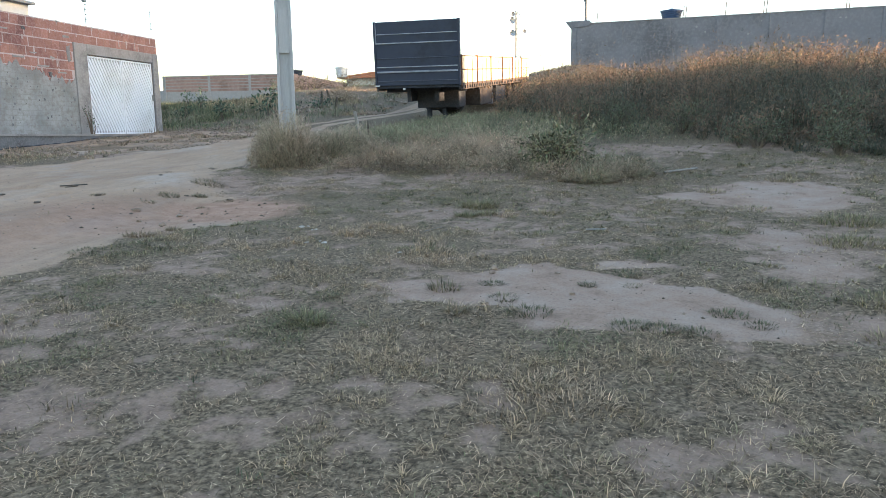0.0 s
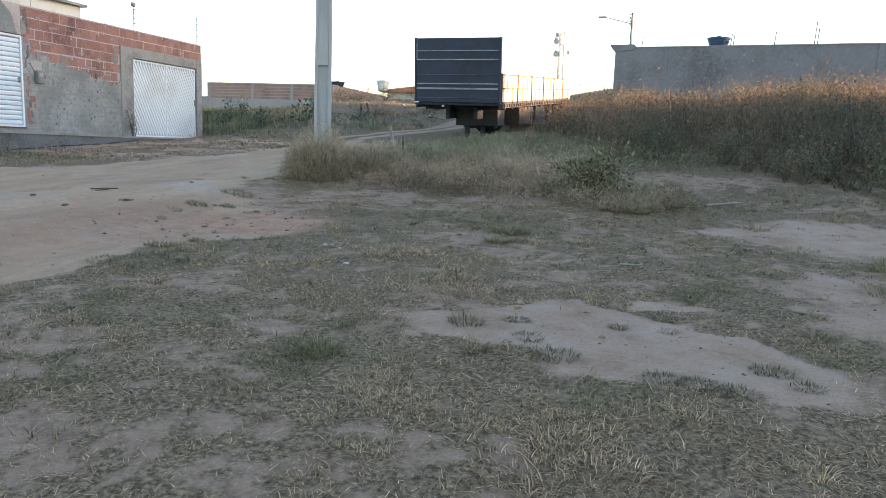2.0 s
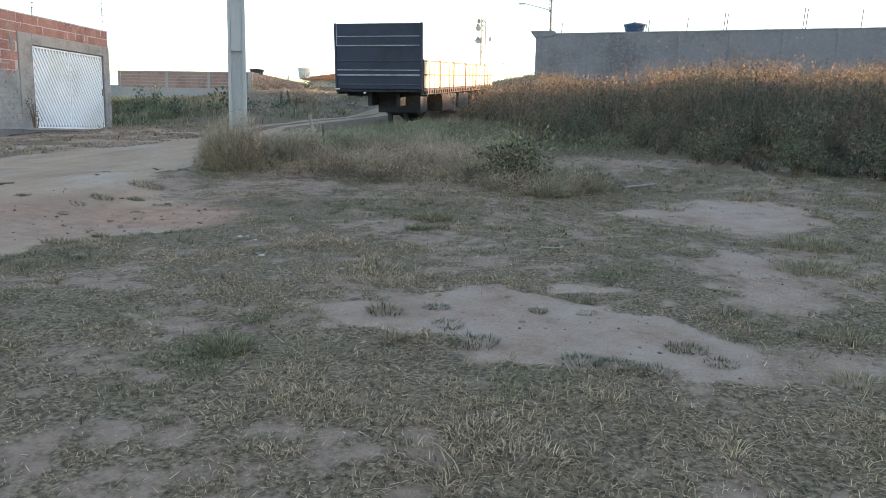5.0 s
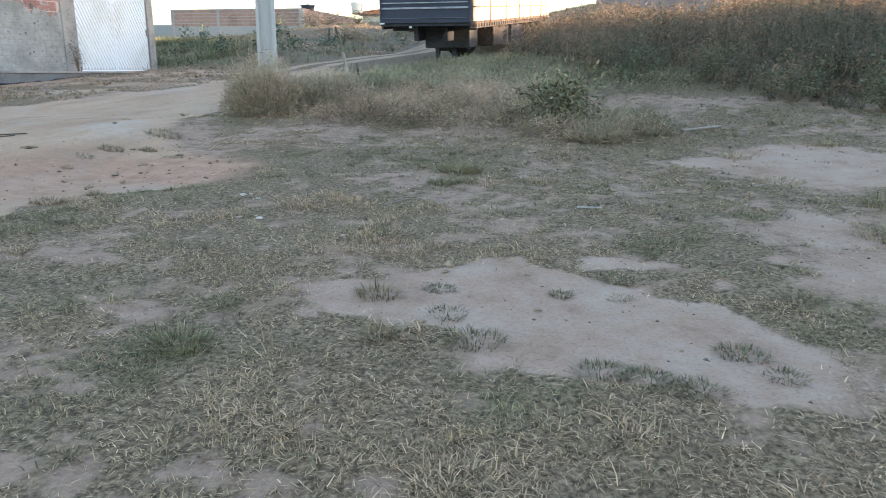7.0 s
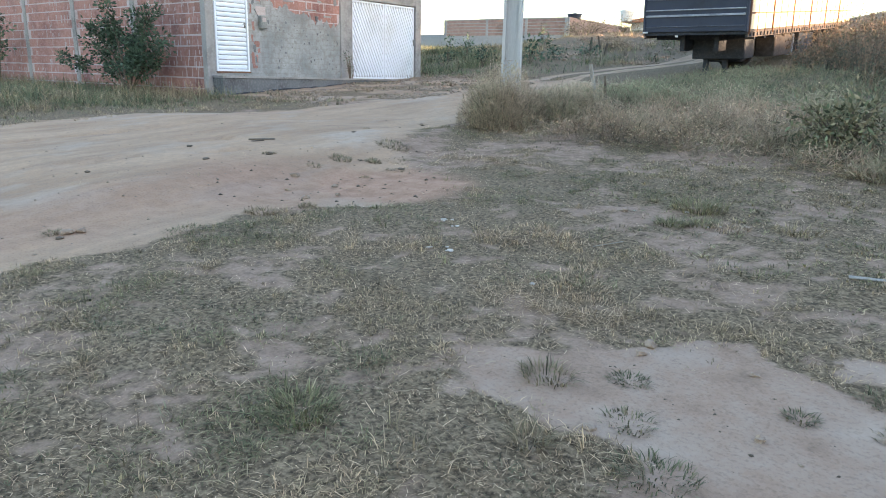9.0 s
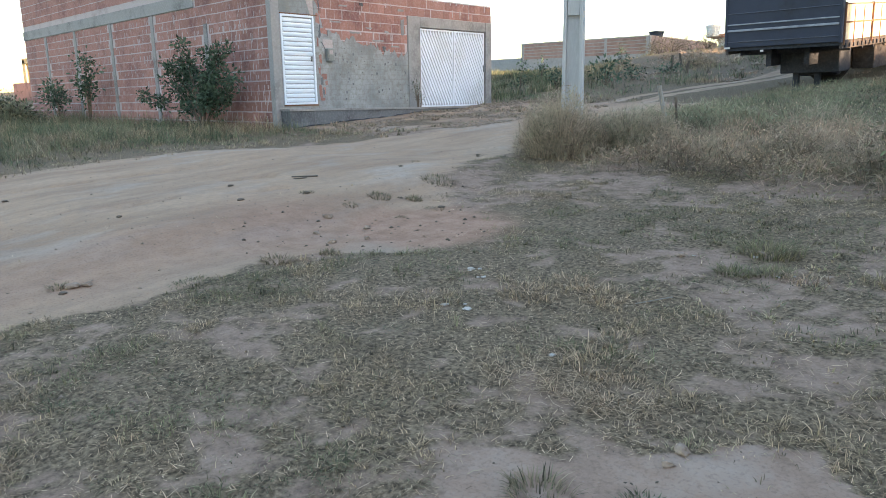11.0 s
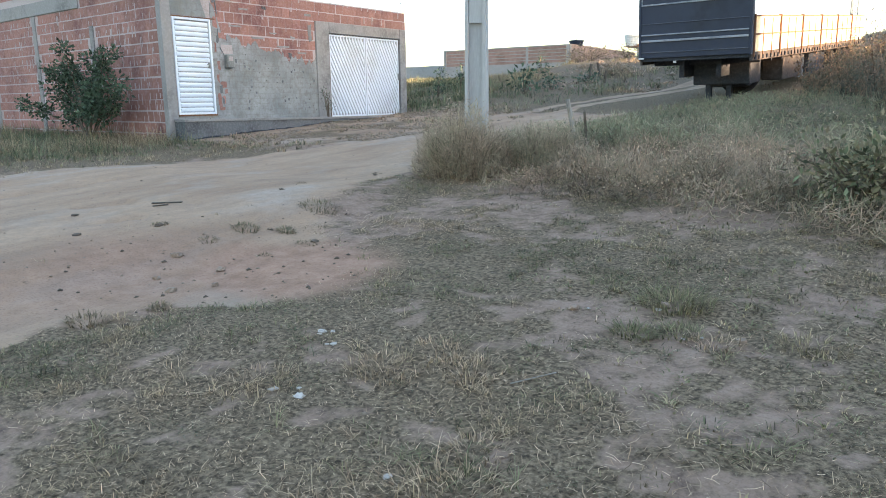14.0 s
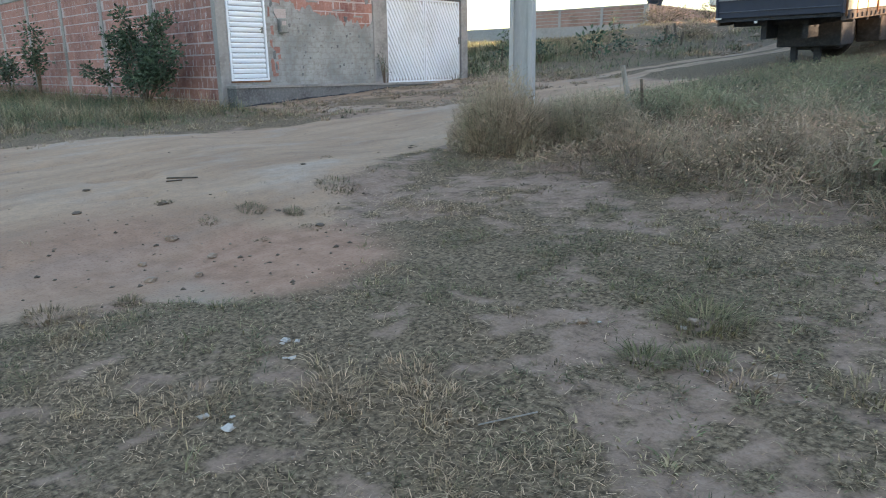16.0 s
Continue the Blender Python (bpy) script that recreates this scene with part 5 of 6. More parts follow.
stuff("long_grass", tufted(9500, 13, (-6.0, 4.4, 1.9, 12), lambda x, y: np.maximum(turf(x, y) * .7 * sm(.52, .64, fbm(x, y, .35, 77)), .8 * clumps(x, y) * sm(.36, .55, fbm(x, y, .2, 78))), .035, lambda x, y: .06 + .035 * clumps(x, y), .0034, 1.15, green, M_GRASS, "long_grass", droop=.75, arch=True),
      "longer uncut grass standing in tufts", "grass")
stuff("low_tufts", tufted(5200, 26, (-6.0, 4.4, 1.9, 11), lambda x, y: (.15 + .85 * sm(.46, .6, fbm(x, y, .5, 211))) * np.clip(turf(x, y) + .25 * (1 - road_mask(x, y)) * (1 - sand_mask(x, y)), 0, 1) * .7, .045, lambda x, y: .032 + .012 * sprout(x, y), .0042, 1.0,
      lambda x, y: np.clip(.35 + .6 * green(x, y), 0, 1), M_TUFT, "low_tufts", droop=.7), "small dark low tufts of grass dotted over the lot", "grass")
stuff("creeping_weeds", tufted(14000, 9, (-4.5, 4.4, 2.5, 14), lambda x, y: (.12 + .6 * sm(.5, .66, fbm(x, y, .6, 81))) * (1 - road_mask(x, y)) * (1 - .9 * sand_mask(x, y)) * sm(4.5, 7, y + x), .035, lambda x, y: .035 + 0 * x, .009, 1.1,
      lambda x, y: .7 + 0 * x, M_GRASS, "creeping_weeds"), "small dull green creeping weeds on the soil", "weeds")
lx, ly = scatter(560000, -6, 4.4, 1.8, 12, lambda x, y: np.clip(.03 + turf(x, y) * (.12 + .95 * sm(.42, .6, .55 * fbm(x, y, .45, 201) + .45 * fbm(x, y, .1, 203, 2))) * (1.1 - green(x, y) * .75), 0, 1) * (1 - .97 * road_mask(x, y)) * (1 - .96 * sand_mask(x, y)) * near(x, y))
stuff("straw", litter_mesh("straw", lx, ly, np.clip(rng.lognormal(-3.95, .42, len(lx)), .008, .06), rng.uniform(.0018, .0036, len(lx)), np.where(rng.uniform(0, 1, len(lx)) < .27, rng.uniform(0, .35, len(lx)), rng.uniform(.55, 1, len(lx))), M_STRAW),
      "flattened dry straw lying on the ground", "straw")
hx = np.concatenate([rng.normal(-4.0, .3, 900), rng.normal(-1.22, .22, 600), rng.normal(-1.0, .4, 350)])
hy = np.concatenate([rng.normal(8.45, .12, 900), rng.normal(5.15, .08, 600), rng.normal(6.05, .2, 350)])
stuff("straw_heap", litter_mesh("straw_heap", hx, hy, rng.uniform(.025, .07, len(hx)), rng.uniform(.002, .0038, len(hx)), np.clip(rng.normal(.6, .25, len(hx)), 0, 1), M_STRAW, .012, True),
      "heaps of pale cut straw on the grass", "straw")


def mound(x, y):
    """Height of the tall grass between the lot and the trailer."""
    v = .55 + .9 * fbm(x, y, .45, 72)
    b = .26 * blob(x, y, -2.3, 11.4, 1.7, 1.1, .7) * v
    c = (.05 + .24 * fbm(x, y, .8, 74)) * sm(11.7, 13.6, y) * sm(-6.0, -5.3, x) * sm(2.0, 0.4, x - (y - 14) * .2)
    c2 = .36 * blob(x, y, -4.0, 12.3, 1.3, .9, .6) * v
    d = .2 * blob(x, y, -.3, 9.9, 1.0, .9, .6) * v
    e = .2 * blob(x, y, -2.4, 10.5, 2.5, 1.0, .6) * sm(.35, .6, fbm(x, y, .4, 76))
    return np.maximum(np.maximum(b, np.maximum(c2, e)), np.maximum(c, d))


def mound_tone(x, y):
    g = .25 + .75 * sm(11.8, 13.2, y) * (.3 + 1.0 * fbm(x, y, .9, 75)) + .4 * blob(x, y, -4.0, 12.4, 1.0, .7) + .45 * blob(x, y, -.2, 10.3, 1.2, .6) + .5 * (fbm(x, y, .35, 70) - .45)
    return np.clip(g - .25 * blob(x, y, -2.2, 11.6, 1.5, .7), 0, 1)


stuff("tall_grass", tufted(9000, 11, (-7.0, 2.6, 9.5, 22.5), lambda x, y: sm(.02, .45, mound(x, y)) * np.interp(y, [10, 13, 16, 22], [1, .85, .55, .35]), .055,
      lambda x, y: mound(x, y) * 1.25 * rng.uniform(.3, 1.15, len(x)), .0042, 1.6, mound_tone, M_TALL, "tall_grass", .85, arch=True), "tall dry brown grass round the pole and stakes", "tall grass")
def fuzz(name, x, y, top, size, tone, material, shade):
    """Fine broken stems pointing every way, filling the height top over the ground at x, y."""
    n = len(x)
    f = rng.beta(1.5, 1.3, n)
    c = np.stack([x, y, height(x, y) + top * f], 1)
    o = np.stack([rng.normal(0, 1, n), rng.normal(0, 1, n), rng.normal(.7, .9, n)], 1)
    me = leaves_mesh(name, c, o, size, tone, material, .07)
    # shading put into the colour: stems nearer the ground are darker
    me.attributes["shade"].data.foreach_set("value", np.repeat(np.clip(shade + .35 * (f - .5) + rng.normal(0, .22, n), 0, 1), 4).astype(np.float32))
    return me


def clump(x, y, rx, ry, tall, n, seed, label, green=.25):
    """One rounded bushy clump of brown grass: stems that lean out and arch over, and a haze of fine broken ones."""
    r = np.random.default_rng(seed)
    ob = thing("grass_clump", label, "grass clump", kind="stuff")
    a, q = r.uniform(0, 2 * np.pi, n), np.sqrt(r.uniform(0, 1, n))
    bx, by = x + np.cos(a) * q * rx * .7, y + np.sin(a) * q * ry * .7
    base = np.stack([bx, by, height(bx, by) - .01], 1)
    hh = tall * np.sqrt(1.02 - .75 * q ** 2) * r.beta(2, 1.3, n) * 1.2
    tn = np.clip(green + 1.3 * (fbm(bx, by, .15, seed + 1) - .5) + r.normal(0, .25, n), 0, 1)
    me = blades("stems", base, hh, r.uniform(.003, .006, n), .1 + .4 * q ** 1.5 + np.abs(r.normal(0, .35, n)), tn, M_CLUMP, .5, a + r.normal(0, 1.2, n), True, np.clip(.2 + .6 * r.uniform(0, 1, n), 0, 1))
    new("stems", me).parent = ob
    m = int(n * 3.2)
    a, q = r.uniform(0, 2 * np.pi, m), np.sqrt(r.uniform(0, 1, m))
    bx, by = x + np.cos(a) * q * rx, y + np.sin(a) * q * ry
    lumps = .6 + .8 * fbm(bx, by, .22, seed + 5)
    tn = np.clip(green + 1.5 * (fbm(bx, by, .25, seed + 1) - .5) + r.normal(0, .25, m), 0, 1)
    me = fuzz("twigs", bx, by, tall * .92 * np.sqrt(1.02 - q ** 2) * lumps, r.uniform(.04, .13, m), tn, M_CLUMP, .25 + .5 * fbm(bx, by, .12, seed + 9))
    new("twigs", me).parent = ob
    return ob


clump(-5.1, 10.75, .66, .55, .84, 2600, 411, "rounded bushy clump of dry brown grass at the pole")
clump(-4.45, 11.4, .75, .5, .66, 1800, 412, "low bushy clump of dry grass behind the pole", .4)
clump(-5.55, 11.3, .45, .45, .7, 1000, 413, "low bushy clump of dry grass at the pole", .3)
for k, (cx, cy, q, hh, g) in enumerate(((-3.7, 11.2, .55, .36, .2), (-2.9, 10.9, .5, .32, .1), (-2.2, 11.1, .6, .36, .1), (-1.5, 10.8, .5, .34, .2), (-.2, 9.5, .35, .18, .4), (.3, 10.0, .3, .18, .3), (-3.3, 12.3, .6, .45, .8), (-2.4, 12.5, .6, .42, .6), (-1.2, 12.3, .6, .45, .6), (-3.9, 12.9, .5, .5, .9), (-4.8, 12.3, .55, .48, .7), (-5.3, 12.4, .5, .42, .5), (-4.5, 13.2, .55, .42, .8))):
    clump(cx, cy, q, q * .8, hh * 1.1, 700, 420 + k, "low wispy clump of brown and dull green grass", g)
# dry criss-cross stalks in the scrub
kx, ky = scatter(210000, -6.2, 2.2, 9.2, 20, lambda x, y: sm(.03, .25, mound(x, y)) * np.interp(y, [10, 12.6, 15, 20], [1, .8, .4, .25]))
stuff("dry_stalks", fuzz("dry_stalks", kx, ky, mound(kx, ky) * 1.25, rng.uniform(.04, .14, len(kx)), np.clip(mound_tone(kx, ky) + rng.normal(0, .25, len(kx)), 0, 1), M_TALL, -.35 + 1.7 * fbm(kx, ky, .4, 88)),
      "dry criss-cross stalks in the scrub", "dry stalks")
# pale seed heads above the dry grass
sx, sy = scatter(30000, -4.6, 1.2, 9.8, 15, lambda x, y: sm(.08, .25, mound(x, y)) * (.15 + .85 * blob(x, y, -1.8, 11.2, 1.7, 1.0, .6)) * sm(.38, .58, fbm(x, y, .5, 79)))
sz = height(sx, sy) + mound(sx, sy) * rng.uniform(.45, 1.15, len(sx))
stuff("seed_heads", leaves_mesh("seed_heads", np.stack([sx, sy, sz], 1), rng.normal(0, 1, (len(sx), 3)), rng.uniform(.014, .03, len(sx)), rng.uniform(0, .25, len(sx)), M_STRAW, .7),
      "small pale seed heads over the dry grass", "seed heads")


def verge(x, y):
    e = x + (fbm(x, y, .8, 91) - .5) * 1.0
    return sm(-10.5, -11.3, e + np.interp(y, [5, 8, 10, 12.5], [0, 0, -.9, -2.2])) * (y < 12.52)


stuff("verge_grass", tufted(15000, 10, (-40, -10.6, 1, 12.6), lambda x, y: verge(x, y) * (.35 + .65 * sm(.38, .55, fbm(x, y, .6, 90))) * np.interp(x, [-40, -24, -15], [.5, .7, 1]), .09,
      lambda x, y: (.09 + .32 * sm(-11.8, -14.5, x) + .3 * sm(-22, -27, x) * sm(6, 10, y)) * (.5 + 1.0 * fbm(x, y, .8, 92)), .0075, 1.1,
      lambda x, y: .1 + .3 * sm(-15, -22, x) + .9 * sm(.38, .58, fbm(x, y, .9, 93)) * sm(-11.2, -12.5, x), M_VERGE, "verge_grass", droop=.65, arch=True), "green and straw roadside grass along the brick wall", "grass")
stuff("apron_grass", tufted(1500, 11, (-14, -9.2, 11.8, 21.5), lambda x, y: sm(.48, .6, fbm(x, y, .8, 94)) * (1 - road_mask(x, y)), .06, lambda x, y: .09 + 0 * x, .012, .7, lambda x, y: .4 + 0 * x, M_TALL, "apron_grass"),
      "thin weeds on the dirt before the house", "grass")
stuff("field_grass", tufted(12000, 9, (-32, -9.2, 19.8, 42), lambda x, y: (1 - road_mask(x, y)) * sm(-10.0, -10.8, x - .25 * (y - 22)) * sm(20.0, 21.2, y + 1.5 * (fbm(x, y, .8, 98) - .5)) * (.25 + .75 * sm(-11.5, -14.5, x + .35 * (y - 22))) * sm(.25, .45, fbm(x, y, 1.6, 96)), .16,
      lambda x, y: (.10 + .42 * sm(.35, .65, fbm(x, y, 1.2, 95))) * np.interp(y, [28, 36], [1, .5]), .014, .9, lambda x, y: .25 + .75 * sm(.3, .6, fbm(x, y, 2, 97)), M_VERGE, "field_grass", droop=.7, arch=True), "green weeds on the field beyond the house", "weeds")
stuff("hill_grass", tufted(11000, 9, (-26, 30, 22, 48), lambda x, y: sm(.42, .6, .6 * fbm(x, y, 2, 99) + .4 * fbm(x, y * 2.2, .7, 104)) * (1 - road_mask(x, y)) * np.maximum(x > -7.0 - (y - 22) * .05, (x > -19) * (y > 26)), .14,
      lambda x, y: .06 + .2 * fbm(x, y, 2, 101), .016, 1.0, lambda x, y: .0 + .35 * fbm(x, y, 3, 103), M_TALL, "hill_grass", droop=.7), "dry grass on the far hillside", "grass")


def bank(x, y):
    base = np.interp(x, [-3.5, -2.4, -0.8, 1.3, 2.0, 2.7, 4, 8, 14], [20.5, 18.0, 14.4, 13.8, 12.5, 11.6, 11.4, 10.7, 9.7]) + (fbm(x, y, .9, 111) - .5) * 1.2
    return sm(0, .6, y - base)


def weed_bank():
    """Bushy weeds: each plant's stems lean out from its root and carry leaves all the way up."""
    px, py = scatter(5200, -3.6, 17, 10, 32, lambda x, y: bank(x, y) * np.interp(y, [11, 16, 22, 32], [1, .8, .7, .55]))
    k = len(px)
    edge = np.clip((py - 11.3) / 4, 0, 1)
    ph = (.45 + .75 * edge) * rng.uniform(.55, 1.2, k) * (.1 + 1.0 * fbm(px, py, 1.6, 113) + .8 * fbm(px, py, .6, 114)) * np.interp(px, [-3.5, -2, -1, 3, 7], [.8, .95, 1.1, 1, .9])
    ph = ph * np.where(rng.uniform(0, 1, k) < .1, rng.uniform(1.15, 1.5, k), 1)
    ph = ph * (.62 + .76 * fbm(px, py, 2.4, 118))
    ph = np.where((py > 16) & (rng.uniform(0, 1, k) < .05), rng.uniform(1.15, 1.6, k), ph)
    ptone = np.clip(.5 + 2.6 * (fbm(px, py, 1.1, 117) - .5) + rng.normal(0, .25, k), -.2, 1.2)
    pshade = np.clip(rng.normal(.45, .3, k), 0, 1)
    count = rng.poisson(np.interp(py, [12, 20, 30], [10, 7, 5])) + 2
    i = np.repeat(np.arange(k), count)
    n = len(i)
    way, q = rng.uniform(0, 2 * np.pi, n), np.sqrt(rng.uniform(0, 1, n))
    x, y = px[i] + np.cos(way) * q * .1, py[i] + np.sin(way) * q * .1
    base = np.stack([x, y, height(x, y) - .02], 1)
    h = ph[i] * rng.uniform(.55, 1.08, n) * (1.05 - .3 * q)
    lean = .08 + .55 * q + np.abs(rng.normal(0, .1, n))
    stuff("weed_stalks", blades("weed_stalks", base, h, rng.uniform(.006, .011, n), lean, np.clip(rng.normal(.6, .3, n), 0, 1), M_WEED, .3, way), "tall dry brown weeds on the bank", "weeds")
    per = 13
    j = np.repeat(np.arange(n), per)
    m = n * per
    f = rng.beta(1.7, 1.15, m)
    out, rise = (h * lean)[j] * f ** 1.8, h[j] * (f - .3 * np.minimum(lean[j], 1.3) * .62 * f ** 2.4)
    c = base[j] + np.stack([np.cos(way[j]) * out, np.sin(way[j]) * out, rise], 1) + rng.normal(0, .015, (m, 3))
    o = np.stack([rng.normal(0, .7, m), rng.normal(0, .7, m), rng.normal(-.1, 1.0, m)], 1)
    tone = np.clip(ptone[i][j] + .95 - 1.25 * f + rng.normal(0, .2, m), 0, 1)
    me = leaves_mesh("weed_leaves", c, o, rng.uniform(.035, .1, m) * (1.2 - .45 * f) * (1 + .4 * np.clip((py[i][j] - 14) / 8, 0, 1)), tone, M_WEED, .25)
    sh = np.repeat(np.clip(pshade[i][j] * .6 + .5 * rng.uniform(0, 1, m), 0, 1), 4)
    me.attributes["shade"].data.foreach_set("value", sh.astype(np.float32))
    stuff("weed_leaves", me, "brown and dull green leaves of the weeds on the bank", "weeds")
    me = tufted(6000, 8, (-2.2, 15, 10.5, 28), lambda x, y: bank(x, y) * np.interp(y, [11, 16, 22, 28], [1, .8, .5, .4]), .09, lambda x, y: (.3 + .35 * np.clip((y - 11.5) / 4, 0, 1)) * (.6 + .7 * fbm(x, y, 1.0, 119)), .007, .8,
                lambda x, y: 1.3 * sm(.35, .6, fbm(x, y, 1.2, 123)), M_WEED, "bank_grass", .6, arch=True)
    stuff("bank_grass", me, "dull green and brown grass under the weeds", "grass")


weed_bank()


# ---- single tufts, stones and litter ----
def tuft(x, y, r, h, tone, n, label, seed, material):
    global rng
    keep, rng = rng, np.random.default_rng(seed)
    way = rng.uniform(0, 2 * np.pi, n)
    rr = np.sqrt(rng.uniform(0, 1, n)) * r
    bx, by = np.cos(way) * rr, np.sin(way) * rr * .8
    base = np.stack([bx, by, height(x + bx, y + by) - gz(x, y) - .008], 1)
    me = blades("grass_tuft", base, h * rng.uniform(.4, 1.15, n), rng.uniform(.003, .0058, n), np.abs(rng.normal(.85, .4, n)), np.clip(rng.normal(tone, .22, n), 0, 1), material, .65, way + rng.normal(0, .5, n), True)
    rng = keep
    ob = new("grass_tuft", me)
    ob.location = (x, y, gz(x, y))
    return tagged(ob, label, "grass tuft", "single tufts of grass")


SAND_TUFTS = ((-.83, 4.50, .13, .10, .45, 190), (-.55, 4.66, .10, .04, 1, 240), (-.42, 4.36, .12, .05, .7, 150), (-.65, 4.06, .09, .12, .35, 120), (.06, 4.74, .07, .05, .8, 120), (.30, 5.02, .12, .06, .8, 150),
              (-.23, 4.12, .16, .07, .8, 220), (.86, 4.26, .13, .06, .75, 240), (.32, 3.94, .13, .06, .8, 230), (.50, 3.92, .12, .06, .7, 200), (.68, 3.90, .12, .05, .7, 200), (1.18, 4.95, .12, .06, .6, 150), (.34, 4.78, .08, .04, .5, 90), (1.0, 4.1, .1, .05, .8, 120))
FAR_TUFTS = ((1.22, 8.9, .2, .09, .5, 200), (2.2, 9.7, .2, .09, .5, 200), (1.72, 4.6, .2, .09, .7, 240), (1.6, 4.0, .16, .09, .5, 190), (2.25, 7.2, .38, .14, .75, 520), (2.0, 6.3, .35, .12, .7, 420), (1.5, 7.9, .25, .07, .6, 260), (.75, 8.2, .25, .06, .6, 240), (1.0, 6.9, .25, .06, .6, 240),
             (-1.25, 7.65, .25, .15, .75, 460), (-1.3, 7.15, .14, .11, .9, 260), (-1.1, 7.25, .15, .1, .8, 200), (-.5, 7.4, .2, .09, .5, 220), (-2.9, 7.0, .2, .06, .8, 240), (-1.45, 3.75, .18, .1, .9, 380))
EDGE_TUFTS = ((-5.65, 7.05, .11, .05, .4, 150), (-6.2, 9.15, .09, .04, .4, 80), (-5.03, 7.5, .16, .07, .6, 240), (-4.75, 7.72, .11, .08, .6, 190), (-5.05, 8.4, .28, .08, .6, 400), (-4.32, 7.61, .16, .04, .2, 200), (-5.0, 7.1, .1, .05, .4, 140),
              (-6.4, 10.6, .09, .04, .4, 70), (-4.72, 4.36, .10, .06, .5, 150), (-4.0, 5.62, .17, .08, .2, 280), (-3.92, 6.02, .1, .07, .3, 150), (-4.0, 4.95, .2, .05, .8, 260), (-4.6, 7.95, .2, .04, .3, 180), (-4.4, 7.2, .08, .04, .3, 90))
TUSSOCKS = ((-2.1, 6.1, 0.242, 0.088, 0.28, 225), (-1.75, 6.3, 0.22, 0.082, 0.28, 195), (-1.95, 6.42, 0.22, 0.075, 0.38, 180), (-1.2, 5.5, 0.242, 0.088, 0.23, 240), (-1.3, 5.75, 0.165, 0.075, 0.28, 135), (-0.05, 3.1, 0.242, 0.075, 0.28, 255), (0.12, 2.95, 0.22, 0.075, 0.23, 210), (-0.15, 2.85, 0.22, 0.068, 0.33, 195),
            (0.47, 3.5, 0.077, 0.068, 0.28, 52), (-0.72, 3.25, 0.099, 0.061, 0.23, 67), (-1, 5.3, 0.22, 0.054, 0.28, 165), (-0.9, 7.2, 0.165, 0.082, 0.28, 135), (-2.5, 5.7, 0.22, 0.061, 0.48, 165))
for lab, stuffing, spots in (("small green grass tuft on bare sand", M_TUFT, SAND_TUFTS), ("dull green grass tuft standing on the lot", M_GRASS, FAR_TUFTS), ("low dark tuft at the road's edge", M_TUFT, EDGE_TUFTS), ("reddish straw-coloured dry grass tussock on the lot", M_STRAW, TUSSOCKS)):
    for x, y, r, h, tn, n in spots:
        tuft(x, y, r * .85, h * .75, tn + (.25 if stuffing is M_STRAW else 0), n, lab, int(abs(x * 1000 + y * 77)), stuffing)

for k, (x, y, s, f) in enumerate(((-.6, 5.0, .03, .7), (-.6, 4.9, .02, .7), (-.52, 4.25, .025, .5), (-.02, 4.5, .02, .7), (-.16, 4.98, .022, .4), (-4.65, 4.42, .05, .5), (-4.6, 4.5, .035, .6), (-4.25, 6.3, .045, .5), (-4.9, 6.75, .05, .5),
                                  (-4.4, 6.8, .04, .5), (-4.6, 6.4, .03, .6), (-4.1, 6.55, .03, .6), (-1.72, 7.3, .03, .6), (-1.3, 7.6, .035, .5), (-.8, 7.3, .03, .6))):
    lump("stone", "small pale rounded stone lying on the soil", "stone", x, y, s, M_STONE, 20 + k, f, "stones on the lot")
for k, (x, y, s) in enumerate(((-2.7, 6.27, .026), (-2.645, 6.3, .018), (-2.68, 6.24, .014), (-2.51, 6.18, .02), (-2.54, 6.16, .012), (-2.21, 5.69, .028), (-2.36, 5.67, .022), (-2.27, 5.74, .014), (-1.72, 7.31, .014), (-1.66, 7.36, .012), (-1.32, 7.54, .022), (-1.05, 7.2, .013), (-.98, 7.26, .012))):
    lump("paper_scrap", "small crumpled white paper scrap in the grass", "paper scrap", x, y, s, M_PAPER, 50 + k, .35, "paper scraps in the grass")


def laid(name, label, category, a, b, w, h, mat):
    """A flat or round piece lying on the ground from a to b."""
    d = math.dist(a, b)
    s = part(name, boxed(-d / 2, d / 2, -w / 2, w / 2, 0, h, bevel=min(w, h) * .3), mat)
    za, zb = gz(*a), gz(*b)
    s.matrix_basis = pose((a[0] + b[0]) / 2, (a[1] + b[1]) / 2, (za + zb) / 2 + .003, 0, -math.degrees(math.atan2(zb - za, d)), math.degrees(math.atan2(b[1] - a[1], b[0] - a[0])))
    return tagged(s, label, category)


lump("dry_leaf", "pale yellow curled dry leaf lying on the grass", "leaf", -1.45, 5.44, .02, M_PAPER, 77, .3)
laid("stick", "pale dry stick lying on bare soil", "stick", (.74, 10.2), (1.2, 10.65), .03, .03, M_WOOD)
laid("board_scrap", "flat grey scrap of board lying on the soil", "board scrap", (-.06, 6.5), (.12, 6.53), .05, .008, M_WOOD)
laid("stick", "thin dry stalk lying on the grass", "stick", (-1.5, 6.3), (-1.38, 6.5), .006, .006, M_WOOD)


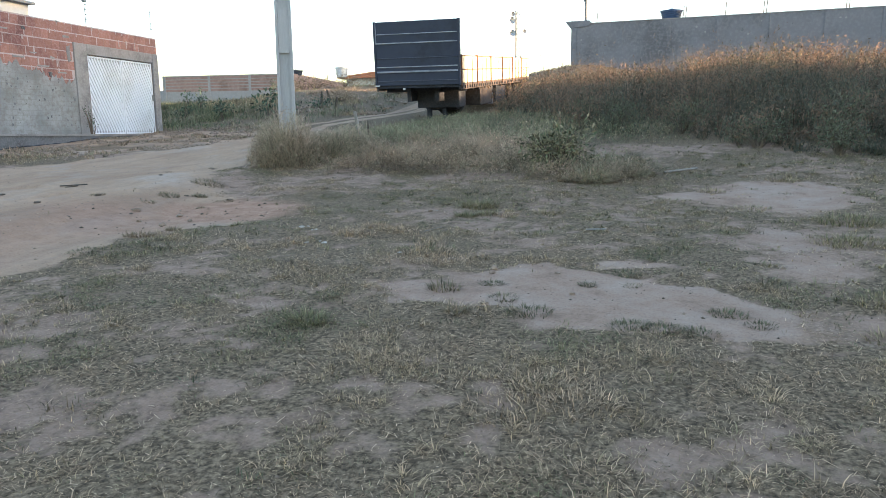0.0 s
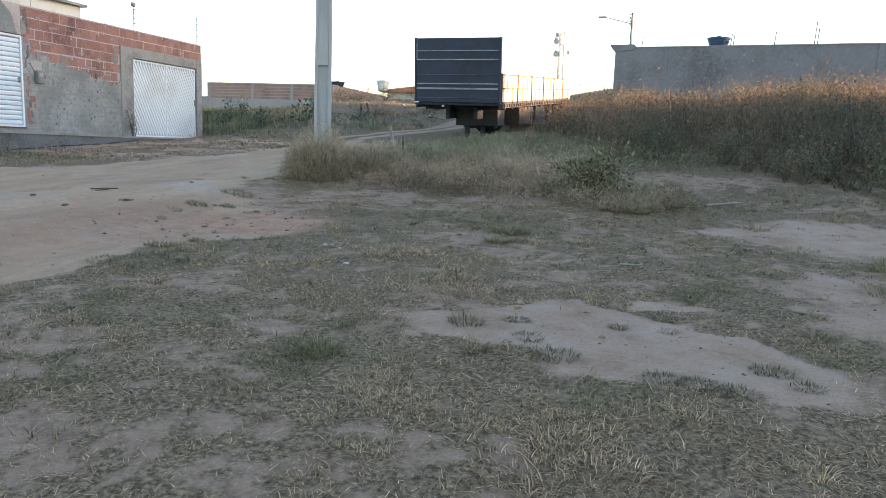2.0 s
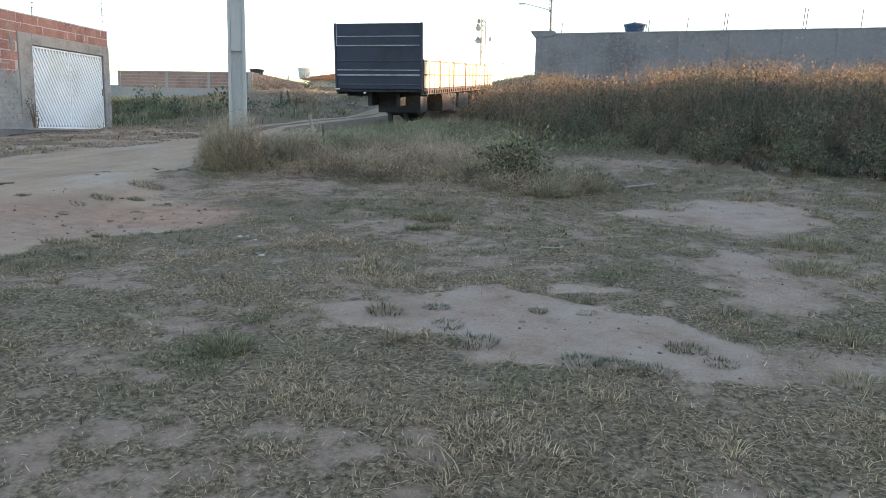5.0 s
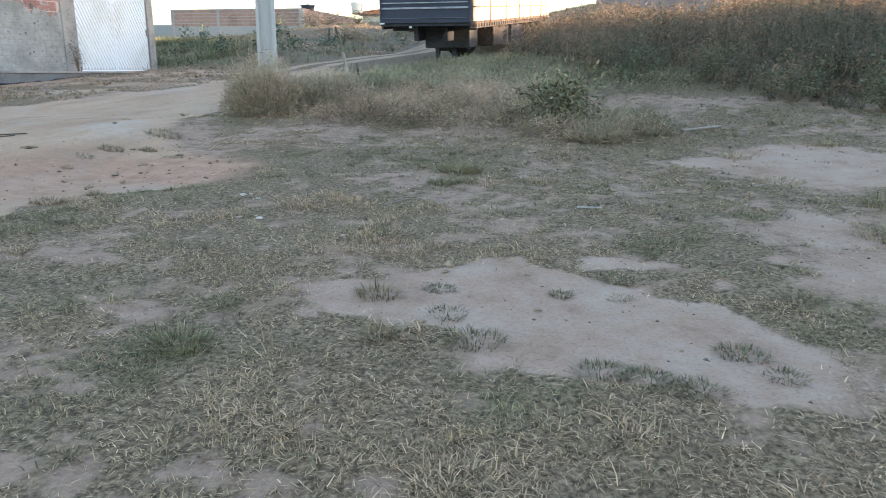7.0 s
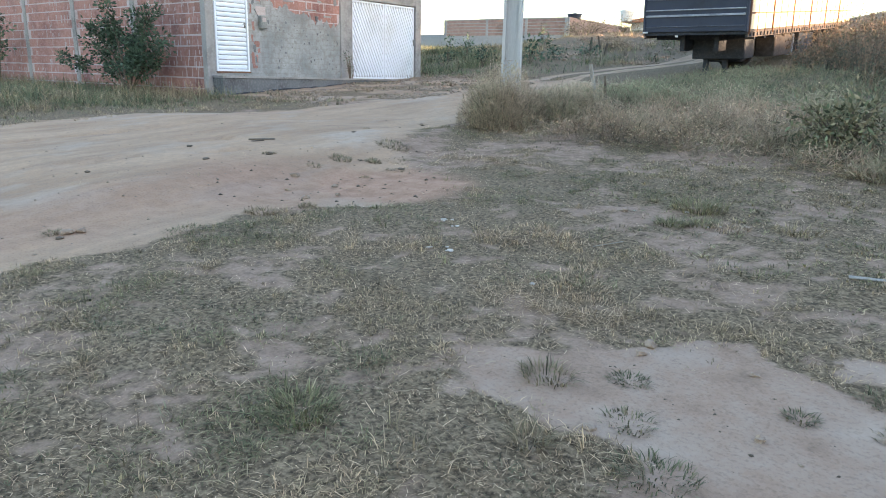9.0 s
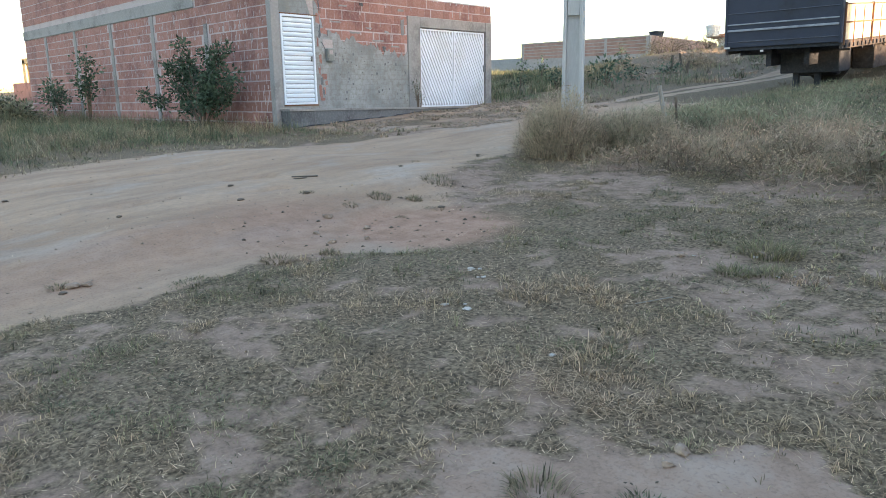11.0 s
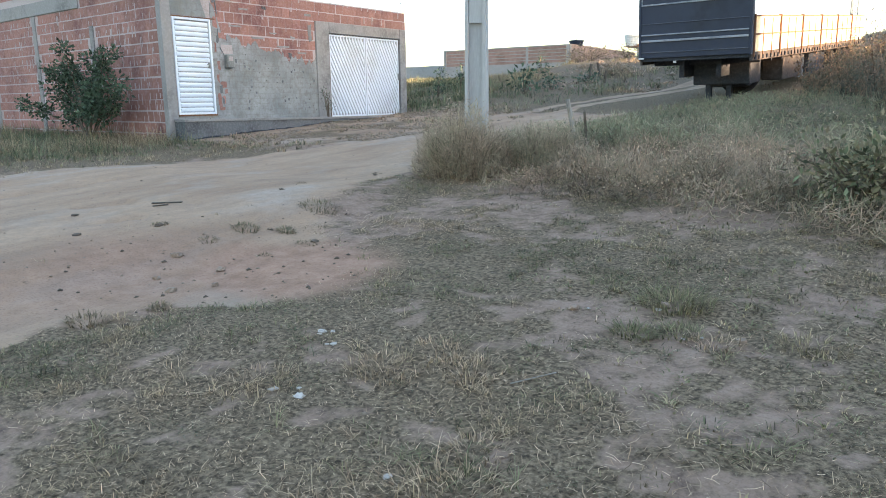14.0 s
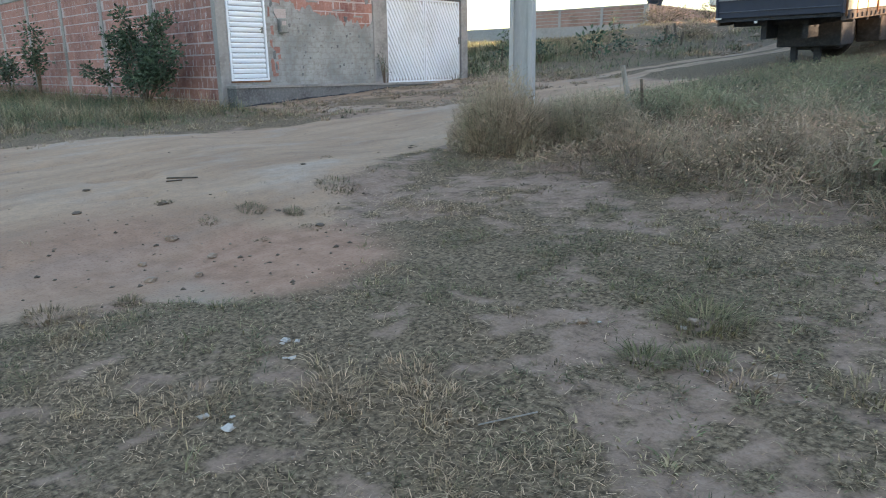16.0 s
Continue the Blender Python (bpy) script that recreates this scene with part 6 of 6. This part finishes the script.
def crumbs(name, label, n, bounds, chance, size, material, category):
    """Loose clods and pebbles as joined geometry."""
    x, y = scatter(n, *bounds, chance)
    k = len(x)
    s = size * np.minimum(rng.lognormal(0, .45, k), 2.2)
    z = height(x, y)
    u = np.array([[1, 0, 0], [0, 1, 0], [-1, 0, 0], [0, -1, 0], [0, 0, 1], [0, 0, -.4]], float)
    v = u[None] * s[:, None, None] * rng.uniform(.5, 1.2, (k, 6, 1))
    a = rng.uniform(0, 6.3, k)
    ca, sa = np.cos(a)[:, None], np.sin(a)[:, None]
    v = np.stack([v[..., 0] * ca - v[..., 1] * sa + x[:, None], v[..., 0] * sa + v[..., 1] * ca + y[:, None], v[..., 2] * .7 + z[:, None]], -1).reshape(-1, 3)
    f = np.array([[0, 1, 4], [1, 2, 4], [2, 3, 4], [3, 0, 4], [1, 0, 5], [2, 1, 5], [3, 2, 5], [0, 3, 5]])
    tris = (np.arange(k)[:, None, None] * 6 + f[None]).reshape(-1, 3)
    me = raw_mesh(name, v, np.zeros((0, 4), int), tris, material)
    me.update()
    stuff(name, me, label, category)


M_CLOD = surface("dry_clod", (0.27, 0.205, 0.15), (0.14, 0.105, 0.078), (0.36, 0.29, 0.225), 0.95, big=9, fine=60)
M_CRUST = surface("dark_dry_crust", (0.13, 0.1, 0.075), (0.07, 0.055, 0.042), (0.2, 0.155, 0.12), 0.95, big=9, fine=60)
crumbs("clods", "loose clods and pebbles on the road and bare soil", 7000, (-11, 4.2, 2, 14), lambda x, y: .12 + .5 * red_mask(x, y) + .25 * road_mask(x, y) * sm(.5, .65, fbm(x, y, 1.5, 131)), .009, M_CLOD, "clods")
crumbs("dark_clods", "dark clods and dead tufts on the red soil", 1600, (-5.6, -2.8, 5.6, 8.9), lambda x, y: .12 * red_mask(x, y) + .02, .013, M_CRUST, "clods")
crumbs("debris", "dark crumbs of leaf litter on bare sand", 5000, (-4, 4.2, 2.2, 12), lambda x, y: .35 * sand_mask(x, y) + .12, .006, M_CRUST, "litter")
crumbs("hill_clods", "pale clods and rubble on the far slope", 900, (-17, -9, 26, 40), lambda x, y: sm(.45, .6, fbm(x, y, 1.4, 137)), .09, M_CLOD, "rubble")
crumbs("rubble", "clods and broken rubble on the dirt before the house", 3600, (-14.1, -9.3, 11.5, 21), lambda x, y: (1 - road_mask(x, y)) * sm(.42, .6, fbm(x, y, .7, 133)), .042, M_CLOD, "rubble")
for k, (x, y, q) in enumerate(((-5.62, 7.03, .075), (-5.98, 8.68, .05), (-6.8, 6.85, .06), (-5.93, 6.46, .06), (-6.28, 5.41, .05), (-4.56, 4.33, .05), (-6.33, 10.5, .05), (-6.46, 10.64, .04), (-8.43, 5.04, .06), (-4.3, 7.65, .06))):
    lump("clod", "dark flat clod lying on the dirt road", "clod", x, y, q * .62, M_CRUST, 90 + k, .34, "dark clods on the road")
laid("stick", "dark broken stick lying on the dirt road", "stick", (-6.62, 7.54), (-6.36, 7.72), .032, .012, M_DARKWOOD)
laid("stick", "dark broken stick lying on the dirt road", "stick", (-6.47, 7.46), (-6.38, 7.58), .025, .01, M_DARKWOOD)
